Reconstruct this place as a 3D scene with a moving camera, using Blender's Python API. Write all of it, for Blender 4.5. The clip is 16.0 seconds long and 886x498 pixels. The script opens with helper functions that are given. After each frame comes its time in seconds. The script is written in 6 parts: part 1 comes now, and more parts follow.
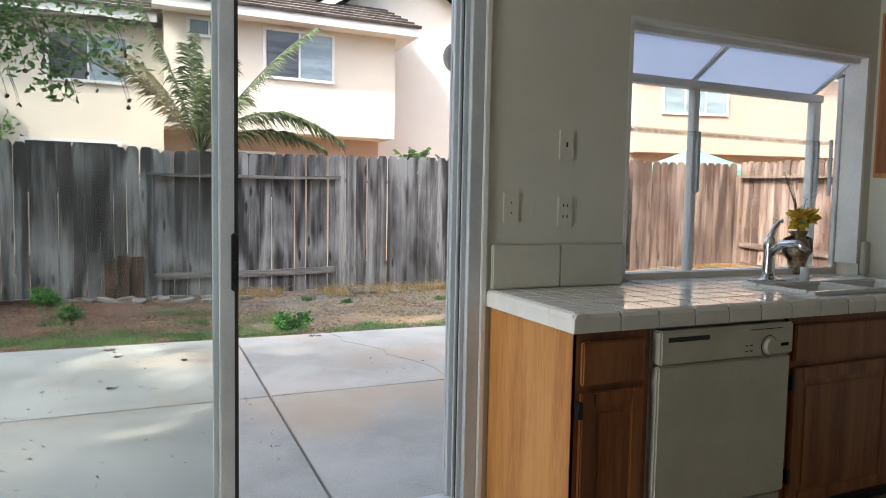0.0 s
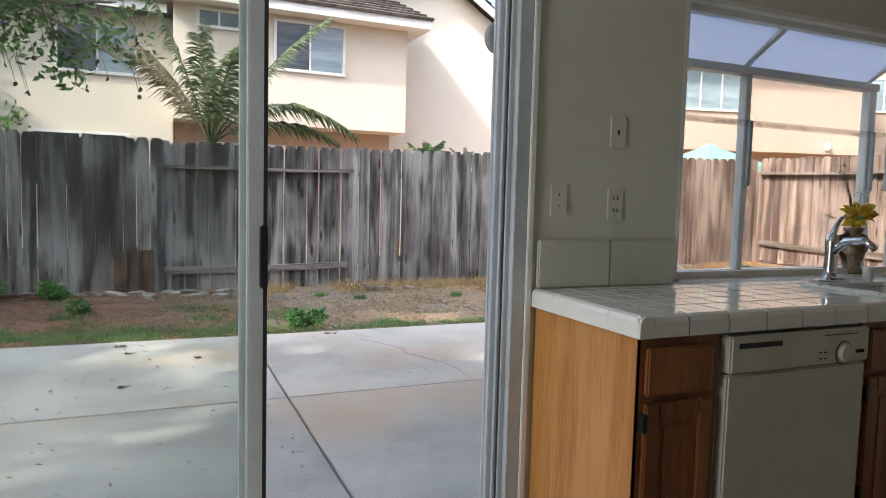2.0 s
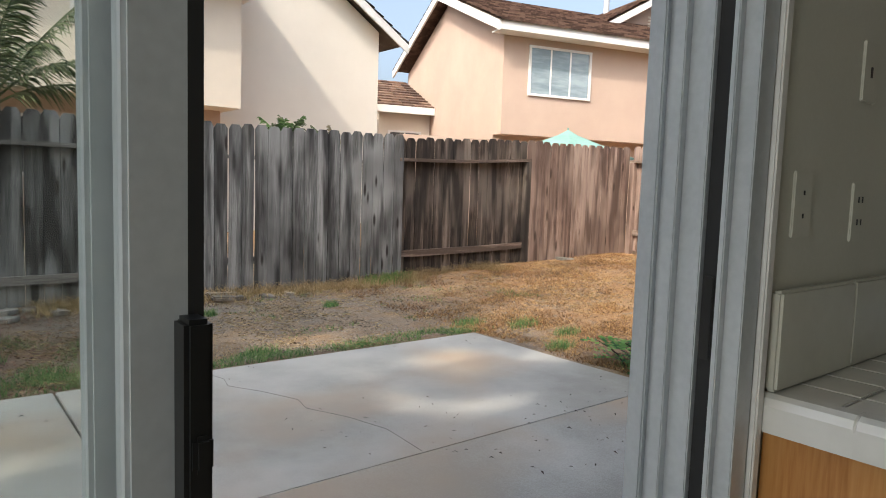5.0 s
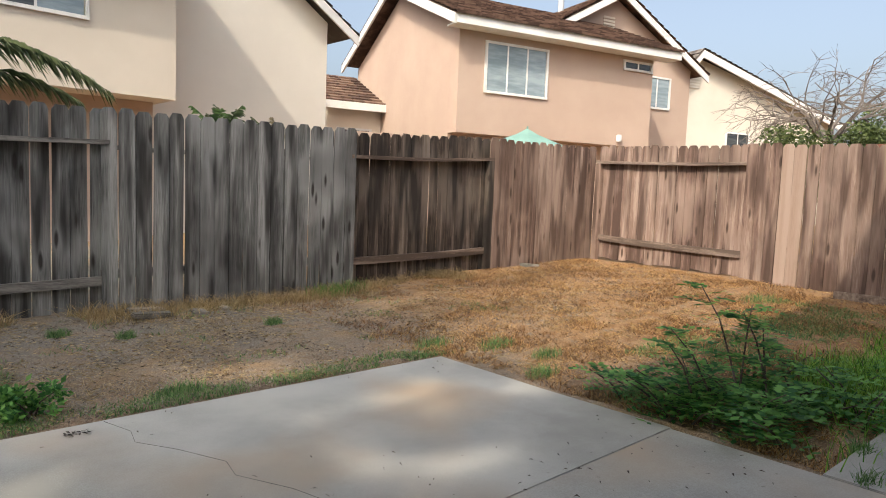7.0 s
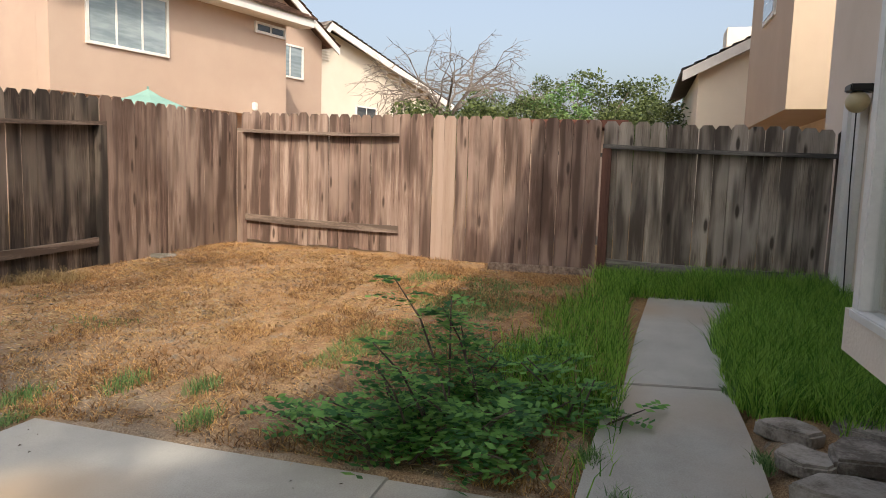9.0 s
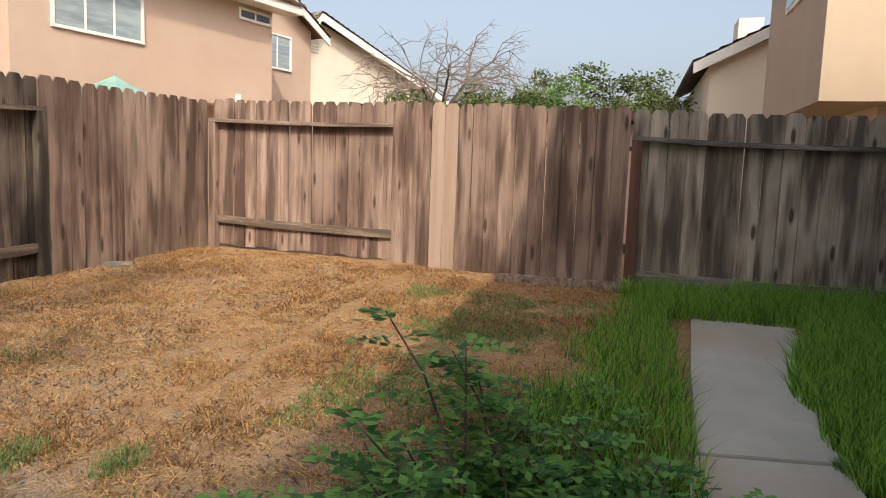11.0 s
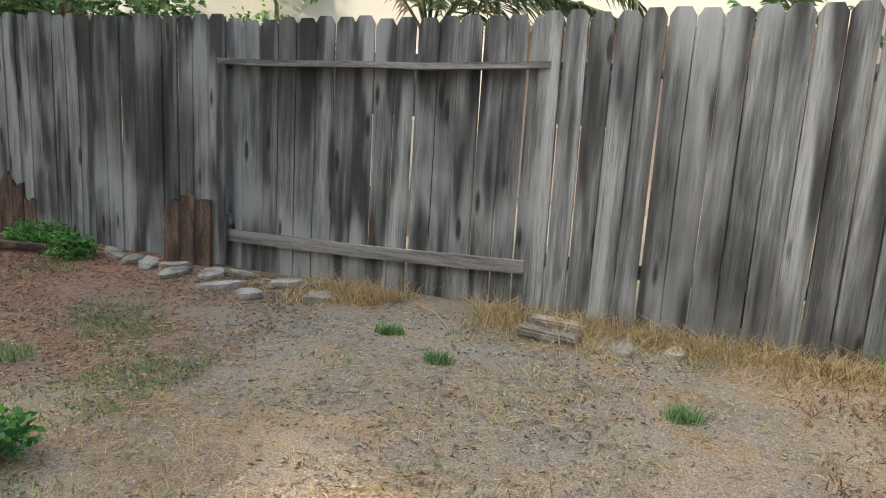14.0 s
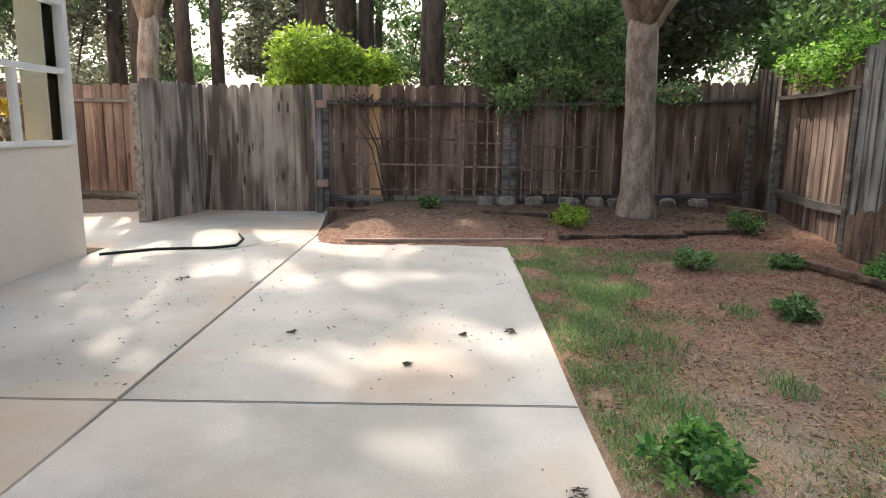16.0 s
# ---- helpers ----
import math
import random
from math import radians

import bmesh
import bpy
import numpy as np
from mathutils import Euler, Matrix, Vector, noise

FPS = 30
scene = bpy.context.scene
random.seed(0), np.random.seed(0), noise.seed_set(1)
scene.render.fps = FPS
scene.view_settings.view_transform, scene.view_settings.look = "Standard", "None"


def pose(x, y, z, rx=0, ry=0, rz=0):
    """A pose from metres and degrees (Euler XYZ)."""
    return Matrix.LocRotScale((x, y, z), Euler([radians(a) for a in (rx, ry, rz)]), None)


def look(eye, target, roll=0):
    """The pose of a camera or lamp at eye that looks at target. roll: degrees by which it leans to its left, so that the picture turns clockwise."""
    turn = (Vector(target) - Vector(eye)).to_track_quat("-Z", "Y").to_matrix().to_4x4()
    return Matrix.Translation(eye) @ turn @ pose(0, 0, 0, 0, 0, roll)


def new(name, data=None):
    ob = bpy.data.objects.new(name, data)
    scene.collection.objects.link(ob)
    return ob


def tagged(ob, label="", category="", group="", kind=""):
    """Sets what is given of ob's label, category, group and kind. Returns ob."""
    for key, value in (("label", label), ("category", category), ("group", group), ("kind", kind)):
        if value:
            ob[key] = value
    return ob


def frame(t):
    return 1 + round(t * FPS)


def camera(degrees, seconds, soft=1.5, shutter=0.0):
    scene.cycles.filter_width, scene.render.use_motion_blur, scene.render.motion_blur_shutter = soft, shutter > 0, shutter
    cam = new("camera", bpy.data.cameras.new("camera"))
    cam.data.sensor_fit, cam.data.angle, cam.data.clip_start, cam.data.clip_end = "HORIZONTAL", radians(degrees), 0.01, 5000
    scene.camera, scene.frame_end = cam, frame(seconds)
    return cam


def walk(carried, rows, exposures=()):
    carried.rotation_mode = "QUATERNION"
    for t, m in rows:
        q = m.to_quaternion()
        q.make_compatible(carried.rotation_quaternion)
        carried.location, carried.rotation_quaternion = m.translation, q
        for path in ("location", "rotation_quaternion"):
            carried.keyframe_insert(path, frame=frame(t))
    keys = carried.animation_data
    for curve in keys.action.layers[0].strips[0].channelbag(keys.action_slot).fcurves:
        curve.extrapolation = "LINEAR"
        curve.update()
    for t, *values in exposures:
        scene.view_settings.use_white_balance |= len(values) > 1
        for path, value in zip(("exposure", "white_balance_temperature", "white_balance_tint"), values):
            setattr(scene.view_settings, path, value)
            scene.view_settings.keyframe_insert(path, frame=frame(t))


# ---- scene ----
cam = camera(67.5, 16.0, soft=0.95)
PATH = [
    (0, (1.129, 1.438, 1.204), (1.936, 3.262, 1.065), 1.1),
    (0.5, (1.115, 1.458, 1.196), (1.916, 3.285, 1.054), 1.3),
    (1, (1.082, 1.485, 1.188), (1.878, 3.314, 1.042), 1.3),
    (1.5, (1.079, 1.528, 1.186), (1.87, 3.359, 1.038), 1.3),
    (2, (1.087, 1.668, 1.185), (1.88, 3.498, 1.033), 1.5),
    (2.5, (1.089, 1.822, 1.201), (1.891, 3.647, 1.044), 1.4),
    (3, (1.057, 1.961, 1.195), (1.893, 3.771, 1.037), 1.7),
    (3.5, (1.02, 2.105, 1.19), (1.942, 3.873, 1.033), 1.6),
    (4, (1.009, 2.178, 1.185), (2.015, 3.899, 1.03), 1.7),
    (4.2, (1.058, 2.459, 1.183), (2.19, 4.1, 1.018), 1.4),
    (6.5, (1.419, 3.591, 1.228), (2.716, 5.103, 1.052), 2.2),
    (7, (1.622, 3.86, 1.2), (2.983, 5.315, 1.027), 2.3),
    (7.5, (1.843, 4.039, 1.22), (3.387, 5.288, 0.987), 2.1),
    (8, (2.067, 4.246, 1.198), (3.774, 5.263, 0.968), 1.9),
    (8.5, (2.235, 4.443, 1.239), (4.037, 5.279, 1.005), 1.8),
    (9, (2.469, 4.618, 1.213), (4.38, 5.168, 0.996), 1.8),
    (9.2, (2.552, 4.671, 1.221), (4.494, 5.097, 0.999), 2.1),
    (11.5, (3.672, 5.101, 1.193), (5.555, 5.737, 0.969), 2.0),
    (12, (3.912, 5.284, 1.185), (5.556, 6.395, 0.934), 2.0),
    (12.5, (4.14, 5.499, 1.179), (5.393, 7.034, 0.906), 1.9),
    (13, (4.328, 5.748, 1.135), (5.077, 7.579, 0.841), 2.1),
    (13.5, (4.313, 6.003, 1.122), (4.374, 7.973, 0.785), 1.9),
    (14, (4.336, 6.251, 1.12), (3.68, 8.105, 0.757), 3.4),
    (14.5, (4.214, 6.327, 1.101), (2.89, 7.779, 0.727), 7.9),
    (15, (4.247, 6.512, 1.08), (2.499, 7.408, 0.698), 5.9),
    (15.5, (4.173, 6.647, 1.065), (2.263, 7.108, 0.695), 3.4),
    (16, (4.247, 6.795, 1.07), (2.279, 6.789, 0.712), 0.8),
]
walk(cam, [(t, look(eye, target, roll)) for t, eye, target, roll in PATH], [
    (0, 1.95, 5900, 10), (1.5, 1.8, 5900, 10), (3, 1.45, 5900, 10), (4.2, 1.2, 6000, 8), (6.3, 0.98, 6300, 8), (7.4, 0.82, 6400, 8), (9, 0.83, 6600, 9), (12, 0.75, 6700, 10),
    (12.6, 0.6, 6650, 9), (13.2, 1.1, 6200, 3), (13.8, 1.6, 6100, 3), (14.5, 1.85, 6200, 4), (15.2, 1.92, 6400, 9), (16, 1.7, 6450, 10)])

# ---- light ----
SUN_ELEVATION, SUN_ALONG = radians(43), (0.943, 0.333)      # the way the light travels over the ground
world = bpy.data.worlds.new("hazy_sky")
scene.world = world
world.use_nodes = True
wn, wl = world.node_tree.nodes, world.node_tree.links
sky = wn.new("ShaderNodeTexSky")
sky.sky_type, sky.sun_disc = "NISHITA", False
sky.sun_elevation, sky.sun_rotation = SUN_ELEVATION, math.atan2(-SUN_ALONG[0], -SUN_ALONG[1])
sky.air_density, sky.dust_density, sky.ozone_density = 1.0, 7.0, 1.3
wn["Background"].inputs["Strength"].default_value = 0.15
haze_sky = wn.new("ShaderNodeHueSaturation")
haze_sky.inputs["Saturation"].default_value = 0.72
wl.new(sky.outputs[0], haze_sky.inputs["Color"])
wl.new(haze_sky.outputs[0], wn["Background"].inputs["Color"])
sun = new("sun", bpy.data.lights.new("sun", "SUN"))
sun.data.energy, sun.data.angle, sun.data.color = 2.0, radians(0.7), (1.0, 0.86, 0.7)
sun.matrix_world = look((-20 * SUN_ALONG[0], -20 * SUN_ALONG[1], 20 * math.tan(SUN_ELEVATION)), (0, 0, 0))

# lamp added to brighten the room, in an assumed window no view shows
day = new("room_fill_light", bpy.data.lights.new("room_fill_light", "AREA"))
day.data.shape, day.data.size, day.data.size_y, day.data.energy, day.data.color = "RECTANGLE", 1.15, 1.8, 14, (0.97, 0.97, 0.91)
day.matrix_world = look((-1.02, 2.9, 1.2), (3.0, 3.15, 1.1))


# ---- building helpers ----
def make(name, bm, material, parent=None, label="", m=None, smooth=False, kind="", category="", group=""):
    me = bpy.data.meshes.new(name)
    bm.to_mesh(me)
    bm.free()
    if smooth:
        me.shade_smooth()
    return link(name, me, material, parent, label, m, kind, category, group)


def link(name, me, material, parent=None, label="", m=None, kind="", category="", group=""):
    if material and not me.materials:
        me.materials.append(material)
    ob = new(name, me)
    if parent:
        ob.parent = parent
    if m is not None:
        ob.matrix_basis = m
    return tagged(ob, label, category, group, kind)


def part(name, bm, material, parent, label="", smooth=False):
    return make(name, bm, material, parent, label, smooth=smooth)


def empty(name, m, label, category, group="", kind=""):
    ob = new(name)
    ob.empty_display_size = 0.1
    ob.matrix_basis = m
    return tagged(ob, label, category, group, kind)


def add_box(bm, x0, y0, z0, x1, y1, z1, bevel=0.0):
    r = bmesh.ops.create_cube(bm, size=1, matrix=Matrix.Translation(((x0 + x1) / 2, (y0 + y1) / 2, (z0 + z1) / 2)) @ Matrix.Diagonal((abs(x1 - x0), abs(y1 - y0), abs(z1 - z0), 1)))
    if bevel:
        es = list({e for v in r["verts"] for e in v.link_edges})
        bmesh.ops.bevel(bm, geom=es, offset=bevel, segments=2, affect="EDGES")
    return bm


def box(x0, y0, z0, x1, y1, z1, bevel=0.0):
    return add_box(bmesh.new(), x0, y0, z0, x1, y1, z1, bevel)


def boxes(rows, bevel=0.0):
    bm = bmesh.new()
    for r in rows:
        add_box(bm, *r, bevel=bevel)
    return bm


def prism(points, axis, a, b):
    """A flat outline pushed along an axis from a to b."""
    def at(p, q, w):
        return {"x": (w, p, q), "y": (p, w, q), "z": (p, q, w)}[axis]
    bm = bmesh.new()
    lo = [bm.verts.new(at(p, q, a)) for p, q in points]
    hi = [bm.verts.new(at(p, q, b)) for p, q in points]
    bm.faces.new(lo)
    bm.faces.new(hi)
    for i in range(len(lo)):
        j = (i + 1) % len(lo)
        bm.faces.new((lo[i], lo[j], hi[j], hi[i]))
    bmesh.ops.recalc_face_normals(bm, faces=bm.faces)
    return bm


def tube(points, radii, sides=8, bm=None, cap=True):
    """A round limb along points, with a radius at each."""
    bm = bm or bmesh.new()
    rings = []
    pts = [Vector(p) for p in points]
    for i, p in enumerate(pts):
        d = (pts[min(i + 1, len(pts) - 1)] - pts[max(i - 1, 0)]).normalized()
        u = d.orthogonal().normalized() if not rings else (u - d * u.dot(d)).normalized()
        w = d.cross(u)
        rings.append([bm.verts.new(p + (u * math.cos(k * math.tau / sides) + w * math.sin(k * math.tau / sides)) * radii[i]) for k in range(sides)])
    for a, b in zip(rings, rings[1:]):
        for k in range(sides):
            bm.faces.new((a[k], a[(k + 1) % sides], b[(k + 1) % sides], b[k]))
    if cap:
        bm.faces.new(rings[0][::-1])
        bm.faces.new(rings[-1])
    return bm


def lathe(profile, sides=20, centre=(0, 0, 0)):
    bm = bmesh.new()
    rings = [[bm.verts.new((centre[0] + r * math.cos(k * math.tau / sides), centre[1] + r * math.sin(k * math.tau / sides), centre[2] + z)) for k in range(sides)] for r, z in profile]
    for a, b in zip(rings, rings[1:]):
        for k in range(sides):
            bm.faces.new((a[k], a[(k + 1) % sides], b[(k + 1) % sides], b[k]))
    bm.faces.new(rings[0][::-1])
    bm.faces.new(rings[-1])
    return bm


def cloud(verts, faces):
    me = bpy.data.meshes.new("cloud")
    me.from_pydata(verts, [], faces)
    me.update()
    return me


# ---- materials ----
def material(name, colours, rough=0.8, scale=(4, 4, 4), fine=60.0, bump=0.3, metal=0.0, spread=0.25, islands=False, coord="Object", detail=6.0, spec=0.5, bump_dist=0.004, stain=None, weather=None):
    """Grain at two scales between the given colours, and a shift for each piece."""
    m = bpy.data.materials.new(name)
    m.use_nodes = True
    n, l = m.node_tree.nodes, m.node_tree.links
    bsdf = n["Principled BSDF"]
    co = n.new("ShaderNodeTexCoord").outputs[coord]
    mp = n.new("ShaderNodeMapping")
    mp.inputs["Scale"].default_value = scale
    l.new(co, mp.inputs["Vector"])
    info = n.new("ShaderNodeNewGeometry").outputs["Random Per Island"] if islands else n.new("ShaderNodeObjectInfo").outputs["Random"]
    off = n.new("ShaderNodeVectorMath")
    off.operation = "MULTIPLY_ADD"
    com = n.new("ShaderNodeCombineXYZ")
    for i in range(3):
        l.new(info, com.inputs[i])
    off.inputs[1].default_value = (37, 53, 71) if spread else (0, 0, 0)
    l.new(com.outputs[0], off.inputs[0])
    l.new(mp.outputs[0], off.inputs[2])
    big = n.new("ShaderNodeTexNoise")
    big.inputs["Scale"].default_value, big.inputs["Detail"].default_value, big.inputs["Roughness"].default_value = 1.0, detail, 0.62
    l.new(off.outputs[0], big.inputs["Vector"])
    small = n.new("ShaderNodeTexNoise")
    small.inputs["Scale"].default_value, small.inputs["Detail"].default_value = fine / max(scale), 4
    l.new(off.outputs[0], small.inputs["Vector"])
    mix = n.new("ShaderNodeMath")
    mix.operation = "MULTIPLY_ADD"
    mix.inputs[1].default_value = 0.35
    l.new(small.outputs["Fac"], mix.inputs[0])
    l.new(big.outputs["Fac"], mix.inputs[2])
    shift = n.new("ShaderNodeMath")
    shift.operation = "MULTIPLY_ADD"
    shift.inputs[1].default_value = spread
    l.new(info, shift.inputs[0])
    l.new(mix.outputs[0], shift.inputs[2])
    ramp = n.new("ShaderNodeValToRGB")
    k = len(colours)
    while len(ramp.color_ramp.elements) < k:
        ramp.color_ramp.elements.new(0.5)
    for i, c in enumerate(colours):
        ramp.color_ramp.elements[i].position = 0.545 + 0.27 * i / max(1, k - 1) + spread * 0.5
        ramp.color_ramp.elements[i].color = (*c, 1)
    l.new(shift.outputs[0], ramp.inputs["Fac"])
    out = ramp.outputs["Color"]
    if stain:
        st = n.new("ShaderNodeTexNoise")
        st.inputs["Scale"].default_value, st.inputs["Detail"].default_value = stain[1], 3
        l.new(off.outputs[0], st.inputs["Vector"])
        sr = n.new("ShaderNodeMapRange")
        sr.inputs["From Min"].default_value, sr.inputs["From Max"].default_value = stain[2], stain[2] + 0.18
        l.new(st.outputs["Fac"], sr.inputs["Value"])
        mx = n.new("ShaderNodeMix")
        mx.data_type = "RGBA"
        l.new(sr.outputs[0], mx.inputs["Factor"])
        l.new(out, mx.inputs["A"])
        mx.inputs["B"].default_value = (*stain[0], 1)
        out = mx.outputs["Result"]
    if weather:
        # bleached and blackened areas that run over several boards, and knots
        dark, pale, knot = weather
        pos = n.new("ShaderNodeNewGeometry").outputs["Position"]
        for c, sc, tall, lo, seed_z, most in ((pale, 1.5, 1.2, 0.46, 40.0, 0.75), (dark, 1.6, 0.8, 0.5, 0.0, 0.5), (dark, 7.5, 0.9, 0.48, 17.0, 0.88)):
            mv = n.new("ShaderNodeMapping")
            mv.inputs["Location"].default_value, mv.inputs["Scale"].default_value = (seed_z, seed_z, seed_z), (sc, sc, tall)
            l.new(pos, mv.inputs["Vector"])
            tx = n.new("ShaderNodeTexNoise")
            tx.inputs["Scale"].default_value, tx.inputs["Detail"].default_value, tx.inputs["Roughness"].default_value = 1.0, 2.5, 0.5
            l.new(mv.outputs[0], tx.inputs["Vector"])
            add = n.new("ShaderNodeMath")
            add.operation, add.inputs[1].default_value = "MULTIPLY_ADD", 0.1
            l.new(small.outputs["Fac"], add.inputs[0])
            l.new(tx.outputs["Fac"], add.inputs[2])
            rg = n.new("ShaderNodeMapRange")
            rg.inputs["From Min"].default_value, rg.inputs["From Max"].default_value, rg.inputs["To Max"].default_value = lo + 0.05, lo + 0.2, most
            l.new(add.outputs[0], rg.inputs["Value"])
            mx = n.new("ShaderNodeMix")
            mx.data_type = "RGBA"
            l.new(rg.outputs[0], mx.inputs["Factor"])
            l.new(out, mx.inputs["A"])
            mx.inputs["B"].default_value = (*c, 1)
            out = mx.outputs["Result"]
        ks = n.new("ShaderNodeMapping")
        ks.inputs["Scale"].default_value = (0.95, 0.95, 5.5)
        l.new(off.outputs[0], ks.inputs["Vector"])
        vo = n.new("ShaderNodeTexVoronoi")
        vo.inputs["Scale"].default_value = 1.0
        l.new(ks.outputs[0], vo.inputs["Vector"])
        kr = n.new("ShaderNodeMapRange")
        kr.inputs["From Min"].default_value, kr.inputs["From Max"].default_value, kr.inputs["To Min"].default_value, kr.inputs["To Max"].default_value = 0.09, 0.17, 0.9, 0.0
        l.new(vo.outputs["Distance"], kr.inputs["Value"])
        mx = n.new("ShaderNodeMix")
        mx.data_type = "RGBA"
        l.new(kr.outputs[0], mx.inputs["Factor"])
        l.new(out, mx.inputs["A"])
        mx.inputs["B"].default_value = (*knot, 1)
        out = mx.outputs["Result"]
    l.new(out, bsdf.inputs["Base Color"])
    bsdf.inputs["Roughness"].default_value, bsdf.inputs["Metallic"].default_value = rough, metal
    bsdf.inputs["Specular IOR Level"].default_value = spec
    if bump:
        b = n.new("ShaderNodeBump")
        b.inputs["Strength"].default_value, b.inputs["Distance"].default_value = bump, bump_dist
        l.new(mix.outputs[0], b.inputs["Height"])
        l.new(b.outputs[0], bsdf.inputs["Normal"])
    return m


def plain(name, colour, rough=0.5, metal=0.0, spec=0.5):
    return material(name, [tuple(c * 0.93 for c in colour), tuple(min(1, c * 1.05) for c in colour)], rough, (6, 6, 6), 90, 0.05, metal, 0.0, spec=spec)


def glass(name, tint=(0.95, 0.97, 0.96), rough=0.0, gloss=0.9):
    m = bpy.data.materials.new(name)
    m.use_nodes = True
    n, l = m.node_tree.nodes, m.node_tree.links
    n.remove(n["Principled BSDF"])
    clear, shine, mix, fres = n.new("ShaderNodeBsdfTransparent"), n.new("ShaderNodeBsdfGlossy"), n.new("ShaderNodeMixShader"), n.new("ShaderNodeLayerWeight")
    clear.inputs["Color"].default_value = (*tint, 1)
    shine.inputs["Roughness"].default_value = rough
    curve = n.new("ShaderNodeMath")
    curve.operation, curve.inputs[1].default_value = "POWER", 5.0
    l.new(fres.outputs["Facing"], curve.inputs[0])
    gain = n.new("ShaderNodeMath")
    gain.operation, gain.inputs[1].default_value, gain.inputs[2].default_value = "MULTIPLY_ADD", gloss, 0.035
    l.new(curve.outputs[0], gain.inputs[0])
    l.new(gain.outputs[0], mix.inputs[0])
    l.new(clear.outputs[0], mix.inputs[1])
    l.new(shine.outputs[0], mix.inputs[2])
    l.new(mix.outputs[0], n["Material Output"].inputs["Surface"])
    return m


def leafy(name, a, b, rough=0.6):
    m = material(name, [a, b], rough, (3, 3, 3), 20, 0.0, 0, 0.5, islands=True)
    bsdf = m.node_tree.nodes["Principled BSDF"]
    n, l = m.node_tree.nodes, m.node_tree.links
    tr, mix = n.new("ShaderNodeBsdfTranslucent"), n.new("ShaderNodeMixShader")
    src = bsdf.inputs["Base Color"].links[0].from_socket
    l.new(src, tr.inputs["Color"])
    mix.inputs[0].default_value = 0.45
    l.new(bsdf.outputs[0], mix.inputs[1])
    l.new(tr.outputs[0], mix.inputs[2])
    l.new(mix.outputs[0], n["Material Output"].inputs["Surface"])
    return m


WOOD_GREY = material("weathered_grey_wood", [(0.062, 0.062, 0.06), (0.135, 0.136, 0.132), (0.21, 0.212, 0.206), (0.36, 0.362, 0.352)], 0.85, (8, 8, 0.55), 170, 0.8, 0, 0.16, weather=((0.022, 0.02, 0.019), (0.34, 0.345, 0.34), (0.02, 0.015, 0.012)))
WOOD_BROWN = material("weathered_brown_wood", [(0.085, 0.051, 0.039), (0.175, 0.113, 0.087), (0.25, 0.172, 0.134), (0.38, 0.288, 0.234)], 0.85, (8, 8, 0.55), 170, 0.8, 0, 0.16, weather=((0.07, 0.042, 0.031), (0.31, 0.226, 0.182), (0.05, 0.03, 0.02)))
# darker copy of the brown wood, for bays that stand in shade
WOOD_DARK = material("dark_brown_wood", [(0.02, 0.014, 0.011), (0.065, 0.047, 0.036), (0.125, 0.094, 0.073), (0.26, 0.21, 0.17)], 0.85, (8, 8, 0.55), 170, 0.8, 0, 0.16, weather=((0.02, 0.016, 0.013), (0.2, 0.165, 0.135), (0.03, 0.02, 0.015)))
WOOD_TAN = material("weathered_tan_wood", [(0.11, 0.09, 0.074), (0.25, 0.21, 0.172), (0.36, 0.31, 0.255), (0.52, 0.46, 0.39)], 0.85, (8, 8, 0.55), 170, 0.8, 0, 0.16, weather=((0.075, 0.06, 0.05), (0.46, 0.41, 0.36), (0.04, 0.03, 0.022)))
RAIL_BROWN = material("brown_rail_wood", [(0.1, 0.072, 0.055), (0.21, 0.158, 0.124), (0.33, 0.262, 0.21)], 0.85, (1.2, 16, 16), 260, 0.5, 0, 0.2)
WOOD_RAIL = material("weathered_rail_wood", [(0.06, 0.056, 0.051), (0.145, 0.137, 0.127), (0.27, 0.257, 0.237)], 0.85, (1.2, 16, 16), 260, 0.5, 0, 0.2)
WOOD_ROT = material("rotten_brown_wood", [(0.045, 0.03, 0.022), (0.11, 0.072, 0.05), (0.2, 0.135, 0.095)], 0.9, (9, 9, 2.5), 120, 0.9, 0, 0.2)
WOOD_PALE = material("new_pale_wood", [(0.42, 0.26, 0.13), (0.58, 0.4, 0.22)], 0.75, (14, 14, 0.8), 200, 0.3, 0, 0.1)
WOOD_BLEACH = material("bleached_pinkish_board", [(0.31, 0.22, 0.17), (0.4, 0.3, 0.24)], 0.8, (14, 14, 0.8), 300, 0.4, 0, 0.1)
WOOD_POST = material("reddish_post_wood", [(0.07, 0.03, 0.022), (0.15, 0.07, 0.05)], 0.8, (12, 12, 0.8), 200, 0.3, 0, 0.1)
CONCRETE = material("pale_concrete", [(0.3, 0.295, 0.265), (0.39, 0.385, 0.35), (0.465, 0.46, 0.42)], 0.85, (0.8, 0.8, 0.8), 160, 0.25, 0, 0.12, bump_dist=0.002, stain=((0.4, 0.32, 0.235), 0.9, 0.5))
JOINT = material("dark_joint", [(0.05, 0.045, 0.04), (0.1, 0.09, 0.08)], 0.95, (9, 9, 9), 80, 0.4)
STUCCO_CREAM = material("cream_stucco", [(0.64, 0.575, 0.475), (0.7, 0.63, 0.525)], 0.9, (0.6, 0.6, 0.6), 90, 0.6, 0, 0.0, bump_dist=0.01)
STUCCO_PALE = material("pale_grey_stucco", [(0.68, 0.64, 0.56), (0.73, 0.69, 0.605)], 0.9, (0.6, 0.6, 0.6), 90, 0.6, 0, 0.0, bump_dist=0.01)
